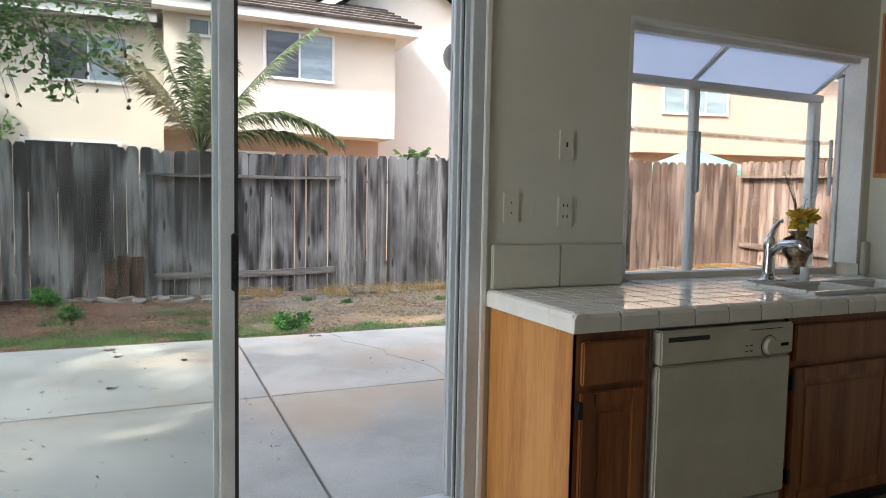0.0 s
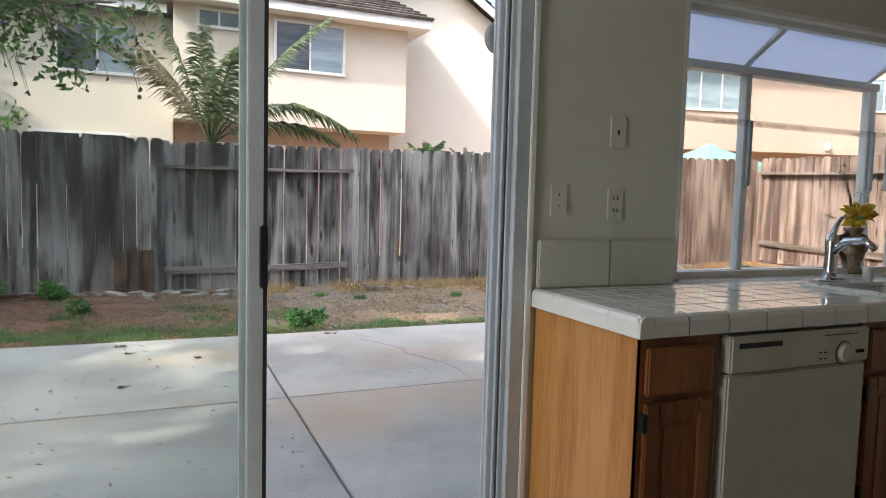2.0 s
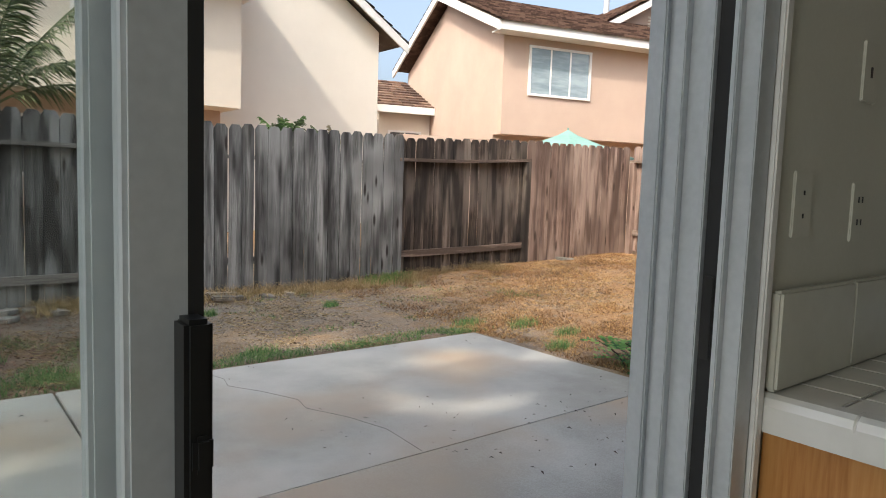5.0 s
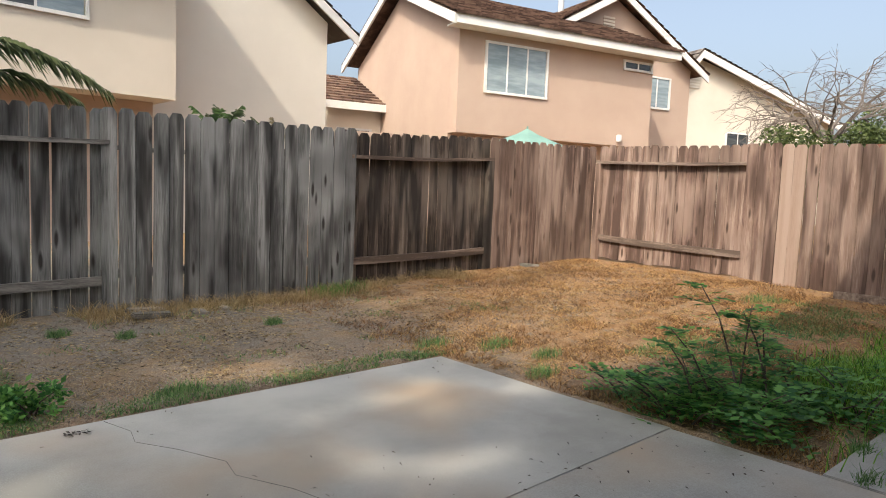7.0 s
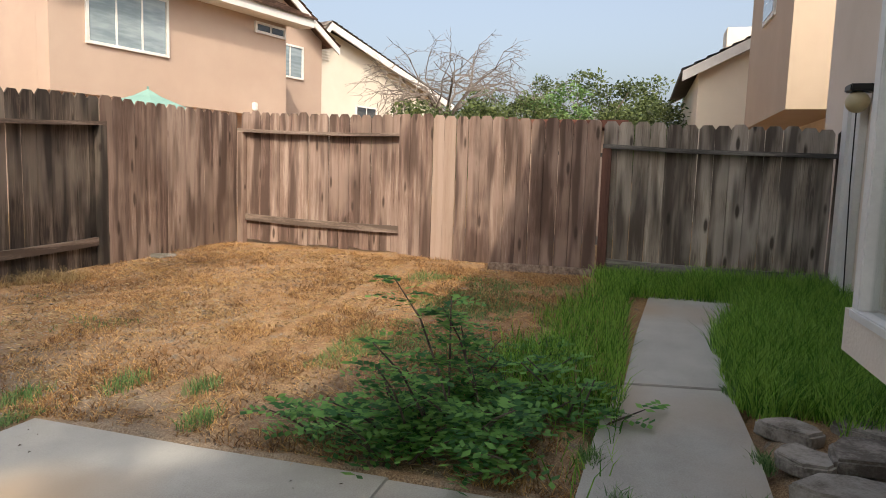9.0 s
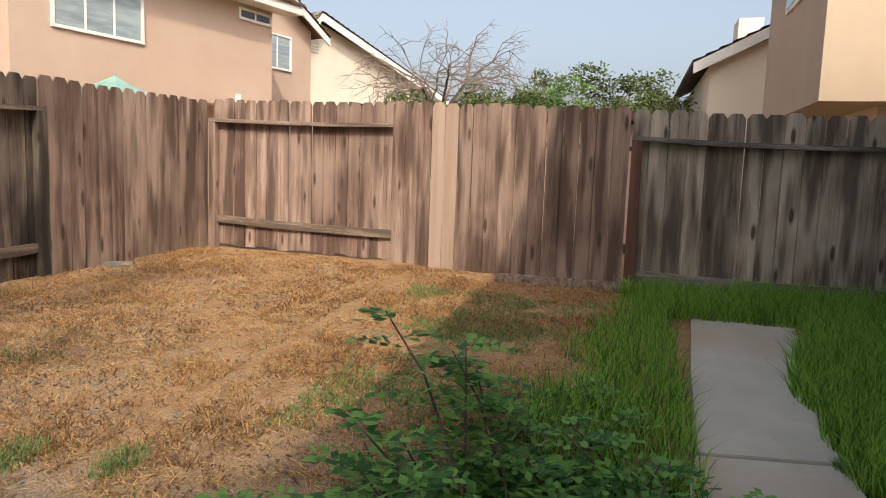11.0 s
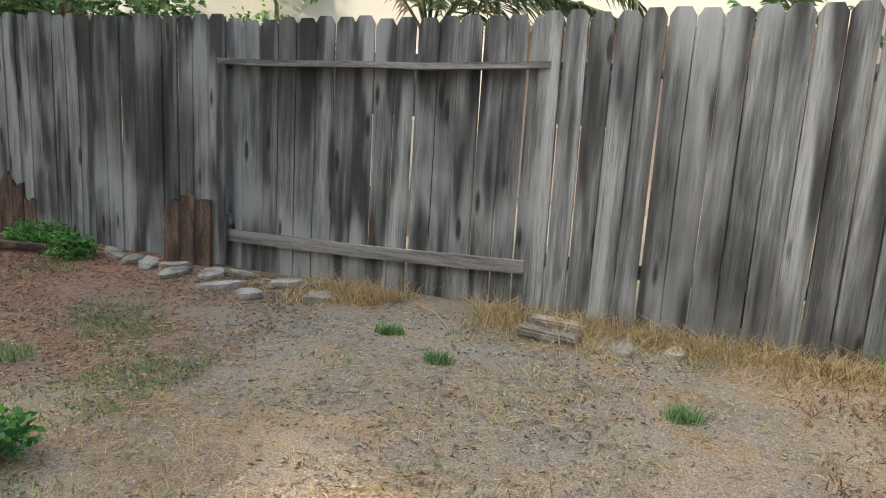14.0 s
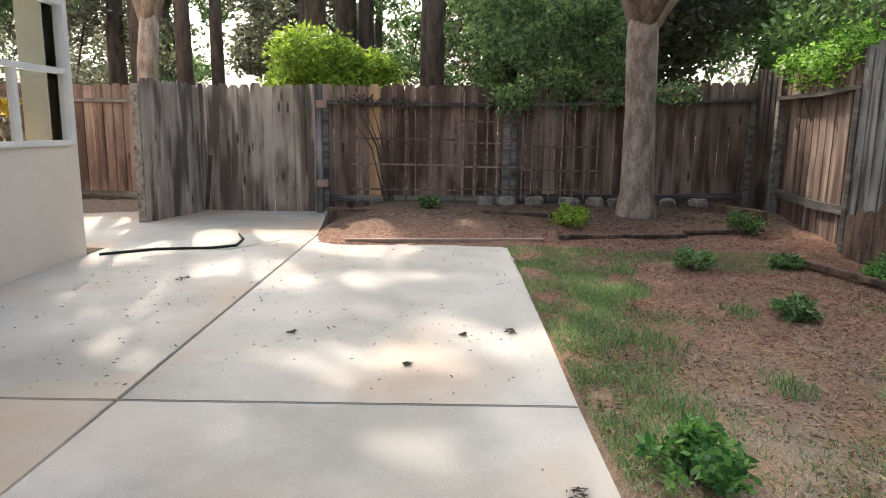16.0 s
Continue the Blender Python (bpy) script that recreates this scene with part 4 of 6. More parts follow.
def flower_vase(x, y, z, s=1.0, label="bronze two-handled vase of yellow flowers and dry sprigs"):
    v = empty("flower_vase", pose(x, y, z) @ Matrix.Scale(s, 4), label, "vase")
    part("vase_body", lathe([(0.05, 0), (0.055, 0.01), (0.035, 0.03), (0.05, 0.08), (0.058, 0.12), (0.045, 0.16), (0.03, 0.18), (0.045, 0.21), (0.042, 0.212)], 20), BRONZE, v, smooth=True)
    for sgn in (-1, 1):
        part("vase_handle", tube([(sgn * 0.04, 0, 0.18), (sgn * 0.09, 0, 0.17), (sgn * 0.095, 0, 0.11), (sgn * 0.05, 0, 0.07)], [0.011] * 4, 8), BRONZE, v, smooth=True)
    r = random.Random(5)
    for k in range(9):
        a, d = r.uniform(0, math.tau), r.uniform(0.01, 0.085)
        cx, cy, cz = d * math.cos(a), d * math.sin(a), 0.25 + r.uniform(-0.02, 0.05)
        verts, faces = [], []
        for _ in range(26):
            u = Vector((r.gauss(0, 1), r.gauss(0, 1), r.gauss(0.4, 1))).normalized()
            o = u.orthogonal().normalized() * 0.014
            p0, p1 = Vector((cx, cy, cz)), Vector((cx, cy, cz)) + u * r.uniform(0.042, 0.058)
            b = len(verts)
            verts += [p0, (p0 + p1) / 2 + o, p1, (p0 + p1) / 2 - o]
            faces.append((b, b + 1, b + 2, b + 3))
        link("blossom", cloud(verts, faces), YELLOW, v)
    for k in range(5):
        a = r.uniform(0, math.tau)
        e = Vector((math.cos(a) * r.uniform(0.06, 0.2), math.sin(a) * 0.06, r.uniform(0.36, 0.5)))
        part("sprig", tube([(0, 0, 0.2), (e.x * 0.4, e.y * 0.4, e.z * 0.75), e], [0.0025, 0.002, 0.0012], 5), BARK_DARK, v)
        verts, faces = [], []
        for _ in range(40):
            c = e + Vector((r.gauss(0, 0.022), r.gauss(0, 0.022), r.gauss(0, 0.018)))
            q = Vector((r.gauss(0, 1), r.gauss(0, 1), r.gauss(0, 1))).normalized() * 0.008
            b = len(verts)
            verts += [c, c + q, c + q.orthogonal().normalized() * 0.005]
            faces.append((b, b + 1, b + 2))
        link("seed_head", cloud(verts, faces), BARK_DARK if k % 2 else LEAF_DARK, v)
    verts, faces = [], []
    for k in range(5):
        a = r.uniform(0, math.tau)
        u = Vector((math.cos(a), math.sin(a), r.uniform(0, 0.5)))
        c = Vector((0, 0, 0.23)) + u * 0.06
        s1 = Vector((-u.y, u.x, 0)) * 0.02
        b = len(verts)
        verts += [c, c + u * 0.04 + s1, c + u * 0.09, c + u * 0.04 - s1]
        faces.append((b, b + 1, b + 2, b + 3))
    link("leaves", cloud(verts, faces), LEAF_DARK, v)
    return v


flower_vase(4.22, 3.85, 0.872, 1.05)
flower_vase(-0.6, 3.66, 0.85, 1.2, "vase of yellow flowers on the sill of the dining window")
make("side_table", boxes([(-0.75, 3.35, 0.82, 0.05, 3.7, 0.85), (-0.72, 3.38, ZF, -0.68, 3.42, 0.82), (-0.02, 3.38, ZF, 0.02, 3.42, 0.82), (-0.72, 3.63, ZF, -0.68, 3.67, 0.82), (-0.02, 3.63, ZF, 0.02, 3.67, 0.82)], 0.003), OAK, label="narrow oak table under the dining window", category="table")


def wall_plate(name, x, z, label, holes, w=0.07, h=0.115):
    p = empty(name, pose(x, YI, z), label, "outlet")
    part("plate", box(-w / 2, -0.006, -h / 2, w / 2, -0.0005, h / 2, 0.002), WALL_PAINT, p)
    for hx, hz, hw, hh in holes:
        part("slot", box(hx - hw, -0.0075, hz - hh, hx + hw, -0.0062, hz + hh), BLACK, p)


wall_plate("wall_outlet", 2.67, 1.177, "white double wall outlet", [(s * 0.009, z + 0.003, 0.002, 0.006) for s in (-1, 1) for z in (-0.022, 0.022)])
wall_plate("wall_outlet", 2.42, 1.19, "plain cream wall outlet", [(0, z, 0.002, 0.004) for z in (-0.02, 0.02)])
wall_plate("light_switch", 2.67, 1.447, "white light switch plate", [(0, 0, 0.004, 0.01)])
upper = empty("wall_cabinet", pose(0, 0, 0), "honey oak wall cabinet hung beside the window", "cabinet")
part("body", box(4.25, 2.5, 1.36, 4.545, 3.5, 2.12, 0.003), OAK, upper)
part("door", box(4.231, 2.52, 1.38, 4.2495, 3.0, 2.1, 0.004), OAK_SHADED, upper)
part("door", box(4.231, 3.01, 1.38, 4.2495, 3.48, 2.1, 0.004), OAK_SHADED, upper)


# ---- neighbouring houses ----
def roof_slope(name, parent, a, b, c, d, mat):
    """A tiled roof plane with stepped courses; a-b is the eave, d-c the ridge."""
    a, b, c, d = (Vector(p) for p in (a, b, c, d))
    nrm = (b - a).cross(d - a).normalized()
    if nrm.z < 0:
        nrm = -nrm
    bm = bmesh.new()
    n = max(3, round((d - a).length / 0.32))
    for i in range(n):
        f0, f1 = i / n, (i + 1) / n
        p = [a.lerp(d, f0) + nrm * 0.07, b.lerp(c, f0) + nrm * 0.07, b.lerp(c, f1) + nrm * 0.03, a.lerp(d, f1) + nrm * 0.03]
        k = max(2, round((p[1] - p[0]).length / 0.33))
        for j in range(k):
            q = [p[0].lerp(p[1], j / k), p[0].lerp(p[1], (j + 0.97) / k), p[3].lerp(p[2], (j + 0.97) / k), p[3].lerp(p[2], j / k)]
            vs = [bm.verts.new(v) for v in q] + [bm.verts.new(v - nrm * 0.06) for v in q[:2]]
            bm.faces.new(vs[:4])
            bm.faces.new((vs[4], vs[5], vs[1], vs[0]))
    vs = [bm.verts.new(v) for v in (a, b, c, d)]
    bm.faces.new(vs)
    return part(name, bm, mat, parent)


def house_window(parent, x0, x1, z0, z1, y=0.0, panes=2, dark=(), grid=False):
    """A framed window on the wall plane y, facing -y."""
    w = part("window", boxes([(x0, y - 0.05, z0, x0 + 0.06, y + 0.02, z1), (x1 - 0.06, y - 0.05, z0, x1, y + 0.02, z1), (x0 + 0.06, y - 0.05, z0, x1 - 0.06, y + 0.02, z0 + 0.06), (x0 + 0.06, y - 0.05, z1 - 0.06, x1 - 0.06, y + 0.02, z1)]), WHITE_TRIM, parent)
    step = (x1 - x0 - 0.12) / panes
    for i in range(panes):
        a = x0 + 0.06 + step * i
        part("pane", box(a + 0.02, y - 0.025, z0 + 0.06, a + step - 0.02, y - 0.012, z1 - 0.06), PANE_DARK if i in dark else PANE, w)
        if i:
            part("bar", box(a - 0.02, y - 0.04, z0 + 0.06, a + 0.02, y - 0.001, z1 - 0.06), WHITE_TRIM, w)
    if grid:
        for k in (0.33, 0.66):
            part("bar", box(x0 + 0.06, y - 0.035, z0 + (z1 - z0) * k, x1 - 0.06, y - 0.026, z0 + (z1 - z0) * k + 0.03), WHITE_TRIM, w)
    return w


def neighbour_cream():
    h = empty("house", pose(0, 16.4, 0), "cream stucco two-storey house with an overhanging upper floor", "house", "neighbouring houses")
    part("wall", box(-9, 1.2, 0, 10.45, 8, 5.05), STUCCO_PALE, h)
    part("gable", prism([(4.3, 5.05), (10.45, 5.05), (7.1, 7.2)], "y", 1.2, 8), STUCCO_PALE, h)
    part("upper_storey", box(1.42, 0, 2.68, 6.43, 1.199, 5.0), STUCCO_CREAM, h)
    part("left_storey", box(-5.0, 0.5, 0.0, 1.419, 1.198, 4.75), STUCCO_CREAM, h, "cream stucco wing")
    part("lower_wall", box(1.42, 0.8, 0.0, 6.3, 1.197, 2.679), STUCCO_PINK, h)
    part("fascia", box(1.2, -0.45, 5.0, 6.85, -0.4, 5.2), WHITE_TRIM, h)
    part("soffit", box(1.2, -0.4, 5.0, 6.85, 1.2, 5.03), WHITE_TRIM, h)
    roof_slope("roof", h, (1.1, -0.48, 5.18), (6.9, -0.48, 5.18), (6.0, 3.6, 7.1), (1.1, 3.6, 7.1), ROOF_GREY)
    part("fascia", box(-5.3, 0.0, 4.75, 1.3, 0.05, 4.95), WHITE_TRIM, h)
    roof_slope("roof", h, (-5.4, -0.05, 4.93), (1.4, -0.05, 4.93), (1.4, 3.6, 6.6), (-5.4, 3.6, 6.6), ROOF_GREY)
    for s, (xa, za, xb, zb) in enumerate(((11.05, 4.78, 7.1, 7.28), (3.15, 4.78, 7.1, 7.28))):
        part("rake", prism([(xa, za), (xb, zb), (xb, zb - 0.22), (xa, za - 0.22)], "y", 0.75, 0.8), WHITE_TRIM, h)
        roof_slope("roof", h, (xa, 8, za), (xa, 0.74, za), (xb, 0.74, zb), (xb, 8, zb), ROOF_GREY)
    house_window(h, 3.4, 4.97, 3.83, 4.92, 0.0, 2, (0,))
    house_window(h, -0.75, 0.78, 3.5, 4.5, 0.5, 2, (0,))
    house_window(h, 1.85, 2.75, 4.55, 4.95, 0.0, 2, (0, 1))
    house_window(h, -1.2, 0.6, 1.2, 2.35, 0.5, 2, (0, 1))
    house_window(h, 2.0, 3.8, 1.2, 2.3, 0.8, 2, (0, 1))


def neighbour_pink():
    h = empty("house", pose(12.87, 15.6, 0, 0, 0, -16), "pink beige stucco house with a brown tiled roof", "house", "neighbouring houses")
    part("wall", box(0.0, 0.45, 0, 6.1, 7.2, 5.15), STUCCO_PINK, h)
    part("upper_storey", box(0.001, 0, 2.65, 6.2, 0.449, 5.15), STUCCO_PINK, h)
    part("gable", prism([(0, 5.15), (7.2, 5.15), (3.6, 6.75)], "x", 0.0, 6.1), STUCCO_PINK, h)
    part("fascia", box(-0.35, -0.5, 5.1, 6.75, -0.45, 5.33), WHITE_TRIM, h)
    part("soffit", box(-0.35, -0.45, 5.1, 6.75, 0.0, 5.13), WHITE_TRIM, h)
    roof_slope("roof", h, (-0.4, -0.55, 5.3), (6.8, -0.55, 5.3), (6.8, 3.6, 7.0), (-0.4, 3.6, 7.0), ROOF)
    roof_slope("roof", h, (-0.4, 7.75, 5.3), (6.8, 7.75, 5.3), (6.8, 3.6, 7.0), (-0.4, 3.6, 7.0), ROOF)
    for ya in (-0.5, 7.7):
        part("rake", prism([(ya, 5.3), (3.6, 6.98), (3.6, 6.75), (ya, 5.07)], "x", -0.42, -0.36), WHITE_TRIM, h)
    house_window(h, 0.72, 2.6, 3.66, 4.92, 0.0, 3)
    house_window(h, 5.1, 6.15, 4.72, 5.0, 0.0, 2, (0, 1))
    part("lamp", boxes([(5.0, -0.12, 2.75, 5.12, -0.001, 2.95)], 0.02), WHITE_TRIM, h)
    # the low wing beside it
    part("low_wing", box(-1.7, 5.0, 0, -0.001, 8, 3.7), STUCCO_CREAM, h)
    roof_slope("roof", h, (-2.0, 4.6, 3.7), (-0.01, 4.6, 3.7), (-0.01, 7.5, 4.9), (-2.0, 7.5, 4.9), ROOF)
    part("fascia", box(-2.0, 4.55, 3.5, -0.01, 4.6, 3.72), WHITE_TRIM, h)
    house_window(h, -1.4, -0.3, 2.2, 3.0, 5.0, 2, (0, 1), True)
    part("garden_wall", box(-2.6, 0.2, 0, -0.002, 0.35, 2.5), STUCCO_PINK, h)
    # the taller gable behind
    part("rear_wing", box(5.2, 2.4, 0, 10.2, 8, 5.6), STUCCO_PINK, h)
    part("rear_gable", prism([(3.2, 5.6), (10.2, 5.6), (6.7, 7.5)], "y", 2.4, 8), STUCCO_PINK, h)
    part("attic_vent", boxes([(6.3, 2.36, 6.4 + 0.1 * k, 6.75, 2.399, 6.46 + 0.1 * k) for k in range(5)]), STUCCO_CREAM, h)
    for xa, xb in ((10.6, 6.7), (2.8, 6.7)):
        part("rake", prism([(xa, 5.42), (xb, 7.62), (xb, 7.4), (xa, 5.2)], "y", 1.95, 2.0), WHITE_TRIM, h)
        roof_slope("roof", h, (xa, 8, 5.45), (xa, 1.93, 5.45), (xb, 1.93, 7.65), (xb, 8, 7.65), ROOF)
    house_window(h, 8.1, 9.3, 4.2, 5.25, 2.4, 2)
    part("chimney", lathe([(0.1, 7.4), (0.1, 7.9), (0.16, 7.95), (0.16, 8.0)], 12, (6.2, 4.5, 0)), ALUM, h)


def neighbour_yellow():
    h = empty("house", pose(27.3, 18.3, -0.3, 0, 0, -20), "pale yellow stucco house with a grey tiled gable roof", "house", "neighbouring houses")
    part("wall", box(0, 0, 0, 10, 8, 5.6), STUCCO_YELLOW, h)
    part("gable", prism([(0, 5.6), (10, 5.6), (1.6, 7.6)], "y", 0.0, 8), STUCCO_YELLOW, h)
    part("side_wing", box(-2.2, 1.0, 0, -0.001, 7, 5.3), STUCCO_PALE, h)
    for xa, za, xb in ((-0.6, 5.3, 1.6), (10.6, 5.3, 1.6)):
        part("rake", prism([(xa, za), (xb, 7.8), (xb, 7.5), (xa, za - 0.3)], "y", -0.5, -0.42), WHITE_TRIM, h)
        roof_slope("roof", h, (xa, 8, za), (xa, -0.52, za), (xb, -0.52, 7.85), (xb, 8, 7.85), ROOF_GREY)
    part("attic_vent", boxes([(1.3, -0.05, 6.3 + 0.12 * k, 1.9, -0.001, 6.36 + 0.12 * k) for k in range(5)]), STUCCO_PALE, h)
    roof_slope("roof", h, (-2.6, 0.6, 5.3), (-0.01, 0.6, 5.3), (-0.01, 3, 6.2), (-2.6, 3, 6.2), ROOF_GREY)
    part("fascia", box(-2.6, 0.55, 5.1, -0.01, 0.6, 5.32), WHITE_TRIM, h)
    house_window(h, -1.9, -0.4, 3.6, 5.0, 1.0, 2)
    house_window(h, 3.6, 5.0, 3.2, 4.6, 0.0, 2, (0, 1))


def neighbour_east():
    h = empty("house", pose(14.0, 2.48, 0), "beige stucco house with an overhanging upper floor", "house", "neighbouring houses")
    part("upper_storey", box(0, -6, 2.42, 4.2, 0, 6.4), STUCCO_TAN, h)
    part("lower_wall", box(0.5, -6, 0, 4.1, -0.9, 2.419), STUCCO_OWN, h)
    roof_slope("roof", h, (-0.5, 0.5, 6.3), (4.9, 0.5, 6.3), (4.9, -3, 7.9), (-0.5, -3, 7.9), ROOF_GREY)
    part("fascia", box(-0.5, 0.46, 6.15, 4.9, 0.5, 6.33), WHITE_TRIM, h)
    w = part("window", box(1.5, 0.001, 4.2, 2.6, 0.04, 5.6), WHITE_TRIM, h)
    part("pane", box(1.58, 0.041, 4.28, 2.52, 0.05, 5.52), PANE, w)
    for x in (1.0, 2.2):
        w = part("window", box(x, -0.899, 1.2, x + 0.8, -0.87, 2.1), WHITE_TRIM, h)
        part("pane", box(x + 0.07, -0.869, 1.27, x + 0.73, -0.86, 2.03), PANE_DARK, w)
    g = empty("house", pose(20.5, 2.2, 0), "beige stucco house with a low gable roof and chimney", "house", "neighbouring houses")
    part("wall", box(0, -5, 0, 7, 1.1, 4.0), STUCCO_CREAM, g)
    part("gable", prism([(-5, 4.0), (1.1, 4.0), (-1.9, 5.4)], "x", 0, 7), STUCCO_CREAM, g)
    part("rake", prism([(1.5, 3.75), (-1.9, 5.45), (-1.9, 5.7), (1.5, 4.0)], "x", -0.3, -0.25), WHITE_TRIM, g)
    roof_slope("roof", g, (-0.3, 1.5, 4.0), (7.3, 1.5, 4.0), (7.3, -1.9, 5.7), (-0.3, -1.9, 5.7), ROOF_GREY)
    part("chimney", box(2, -0.3, 4.6, 2.9, 0.3, 5.5), STUCCO_OWN, g)


neighbour_cream()
neighbour_pink()
neighbour_yellow()
neighbour_east()


# ---- yard things ----
def board_panel(name, p0, p1, z0, z1, mat, label, category, group="", seed=1, rails=((0.2, 0.08), (1.3, 0.08)), rail_side=1, pitch=0.135):
    """A run of loose boards with two rails, as in a gate."""
    r = random.Random(seed)
    d = Vector((p1[0] - p0[0], p1[1] - p0[1], 0))
    g = empty(name, Matrix.Translation((p0[0], p0[1], 0)) @ Matrix.Rotation(math.atan2(d.y, d.x), 4, "Z"), label, category, group)
    n = max(2, round(d.length / pitch))
    step = d.length / n
    for i in range(n):
        ob = link("board", board_for(mat, r.randrange(6)), None, g)
        b = z0 + r.uniform(0, 0.02)
        ob.matrix_basis = Matrix.Translation((i * step, r.uniform(-0.004, 0.004), b)) @ Matrix.Diagonal(((step - r.choice((0.002, 0.005))) / 0.14, 1, z1 - b + r.uniform(-0.02, 0.02), 1))
    for z, h in rails:
        part("rail", box(0.0, 0.03 * rail_side - 0.012, z, d.length, 0.03 * rail_side + 0.03, z + h, 0.004), WOOD_RAIL, g)
    return g


board_panel("gate", (-4.2, 3.66), (-4.2, 5.16), -0.02, 1.58, WOOD_TAN, "grey-brown board side gate standing shut", "gate", seed=31)
board_panel("fence_return", (-3.02, 3.5), (-4.17, 3.77), -0.02, 1.56, WOOD_TAN, "short grey-brown fence panel meeting the gate", "fence", "fence round the yard", seed=32, rail_side=1)
make("gate_post", box(-3.1, 3.4, -0.05, -3.01, 3.49, 1.5, 0.006), WOOD_RAIL, label="square weathered gate post", category="post")
post = make("gate_post", box(-4.16, 5.17, -0.05, -4.07, 5.25, 1.58, 0.006), WOOD_GREY, label="grey post with two pale hinge blocks", category="post")
for z in (0.33, 1.3):
    part("hinge_block", box(-4.069, 5.19, z, -4.03, 5.32, z + 0.09, 0.006), WOOD_BLEACH, post, "pale hinge block")
board_panel("fence_bay", (-5.0, 0.6), (-5.0, 3.3), 0.02, 1.6, WOOD_BROWN, "sunlit orange-brown side fence bay", "fence", "fence round the yard", seed=33, rails=((0.05, 0.1), (1.36, 0.05)), rail_side=-1)
board_panel("fence_bay", (-5.0, -2.6), (-5.0, 0.6), 0.02, 1.6, WOOD_BROWN, "orange-brown side fence bay", "fence", "fence round the yard", seed=34, rails=((0.05, 0.1), (1.36, 0.05)), rail_side=-1)
make("brace_board", prism([(3.76, 0.02), (3.8, 0.02), (3.87, 0.7), (3.83, 0.7)], "x", -4.1, -4.07), WOOD_DARK, label="dark broken board leaning on the gate", category="board")


def trellis(y0, y1, cols, rows, label, seed):
    r = random.Random(seed)
    t = empty("trellis", pose(-4.27, y0, 0.1), label, "trellis", "trellises on the fence")
    w = y1 - y0
    for i in range(cols):
        y = w * i / (cols - 1)
        part("slat", box(0, y, r.uniform(0, 0.1), 0.012, y + 0.02, 1.2 + r.uniform(-0.1, 0.25)), RAIL_BROWN, t)
    for z in rows:
        part("slat", box(0.0121, -0.05, z, 0.022, w + 0.06, z + 0.022), RAIL_BROWN, t)


trellis(5.65, 6.9, 5, (0.18, 0.5, 0.82), "weathered wooden trellis with missing slats", 1)
trellis(7.0, 7.75, 6, (0.2, 0.48, 0.78, 1.05), "weathered wooden trellis on the fence", 2)
trellis(7.8, 8.7, 7, (0.2, 0.45, 0.75), "weathered wooden trellis with dry vines", 3)


def rock(name, x, y, z, sx, sy, sz, seed, label, category, mat=None, group=""):
    r = random.Random(seed)
    n = 7
    out = [(math.cos(k * math.tau / n + r.uniform(-0.25, 0.25)) * sx * r.uniform(0.8, 1.05), math.sin(k * math.tau / n + r.uniform(-0.25, 0.25)) * sy * r.uniform(0.8, 1.05)) for k in range(n)]
    bm = prism(out, "z", 0, sz)
    bmesh.ops.bevel(bm, geom=bm.edges[:], offset=min(sz, sx) * 0.18, segments=2, affect="EDGES")
    bmesh.ops.subdivide_edges(bm, edges=bm.edges[:], cuts=1)
    for v in bm.verts:
        v.co += Vector((noise.noise(v.co * 9 + Vector((seed, 0, 0))), noise.noise(v.co * 9 + Vector((0, seed, 0))), noise.noise(v.co * 9 + Vector((0, 0, seed))))) * 0.014
    return make(name, bm, mat or STONE, label=label, category=category, group=group, m=pose(x, y, z, r.uniform(-4, 4), r.uniform(-4, 4), r.uniform(0, 360)))


STACK = "stack of broken concrete pieces"
for k, (x, y, z, a, b) in enumerate(((5.85, 3.84, 0.02, 0.17, 0.13), (5.5, 3.86, 0.02, 0.16, 0.12), (5.55, 3.6, 0.05, 0.24, 0.17), (5.2, 3.78, 0.02, 0.25, 0.15), (5.95, 3.45, 0.03, 0.22, 0.16), (5.72, 3.3, 0.03, 0.18, 0.14), (5.25, 3.45, 0.02, 0.2, 0.16), (5.35, 3.2, 0.02, 0.17, 0.14))):
    rock("concrete_chunk", x, y, z, a, b, 0.075, 40 + k, "grey broken concrete chunk beside the path", "rubble", group=STACK)
FLAT = "flat stones along the fence"
for k, (x, y, a, b) in enumerate(((-0.26, 10.2, 0.2, 0.06), (0.18, 10.22, 0.22, 0.07), (0.45, 10.12, 0.14, 0.08), (0.66, 10.06, 0.2, 0.08), (0.85, 10.14, 0.12, 0.08), (1.0, 9.95, 0.18, 0.09), (1.25, 10.05, 0.16, 0.1), (1.42, 10.16, 0.14, 0.07), (1.5, 9.84, 0.17, 0.1), (1.77, 9.77, 0.14, 0.09), (1.82, 10.12, 0.2, 0.1), (2.2, 9.92, 0.16, 0.09), (2.02, 10.16, 0.13, 0.08), (4.13, 9.8, 0.15, 0.08), (4.4, 9.85, 0.1, 0.06), (8.72, 9.68, 0.19, 0.1))):
    rock("flat_stone", x, y, ground_z(x, y) - 0.012, a, b, 0.045, 60 + k, "flat pale grey stone half sunk in dry grass", "stone", STONE_PALE, group=FLAT)
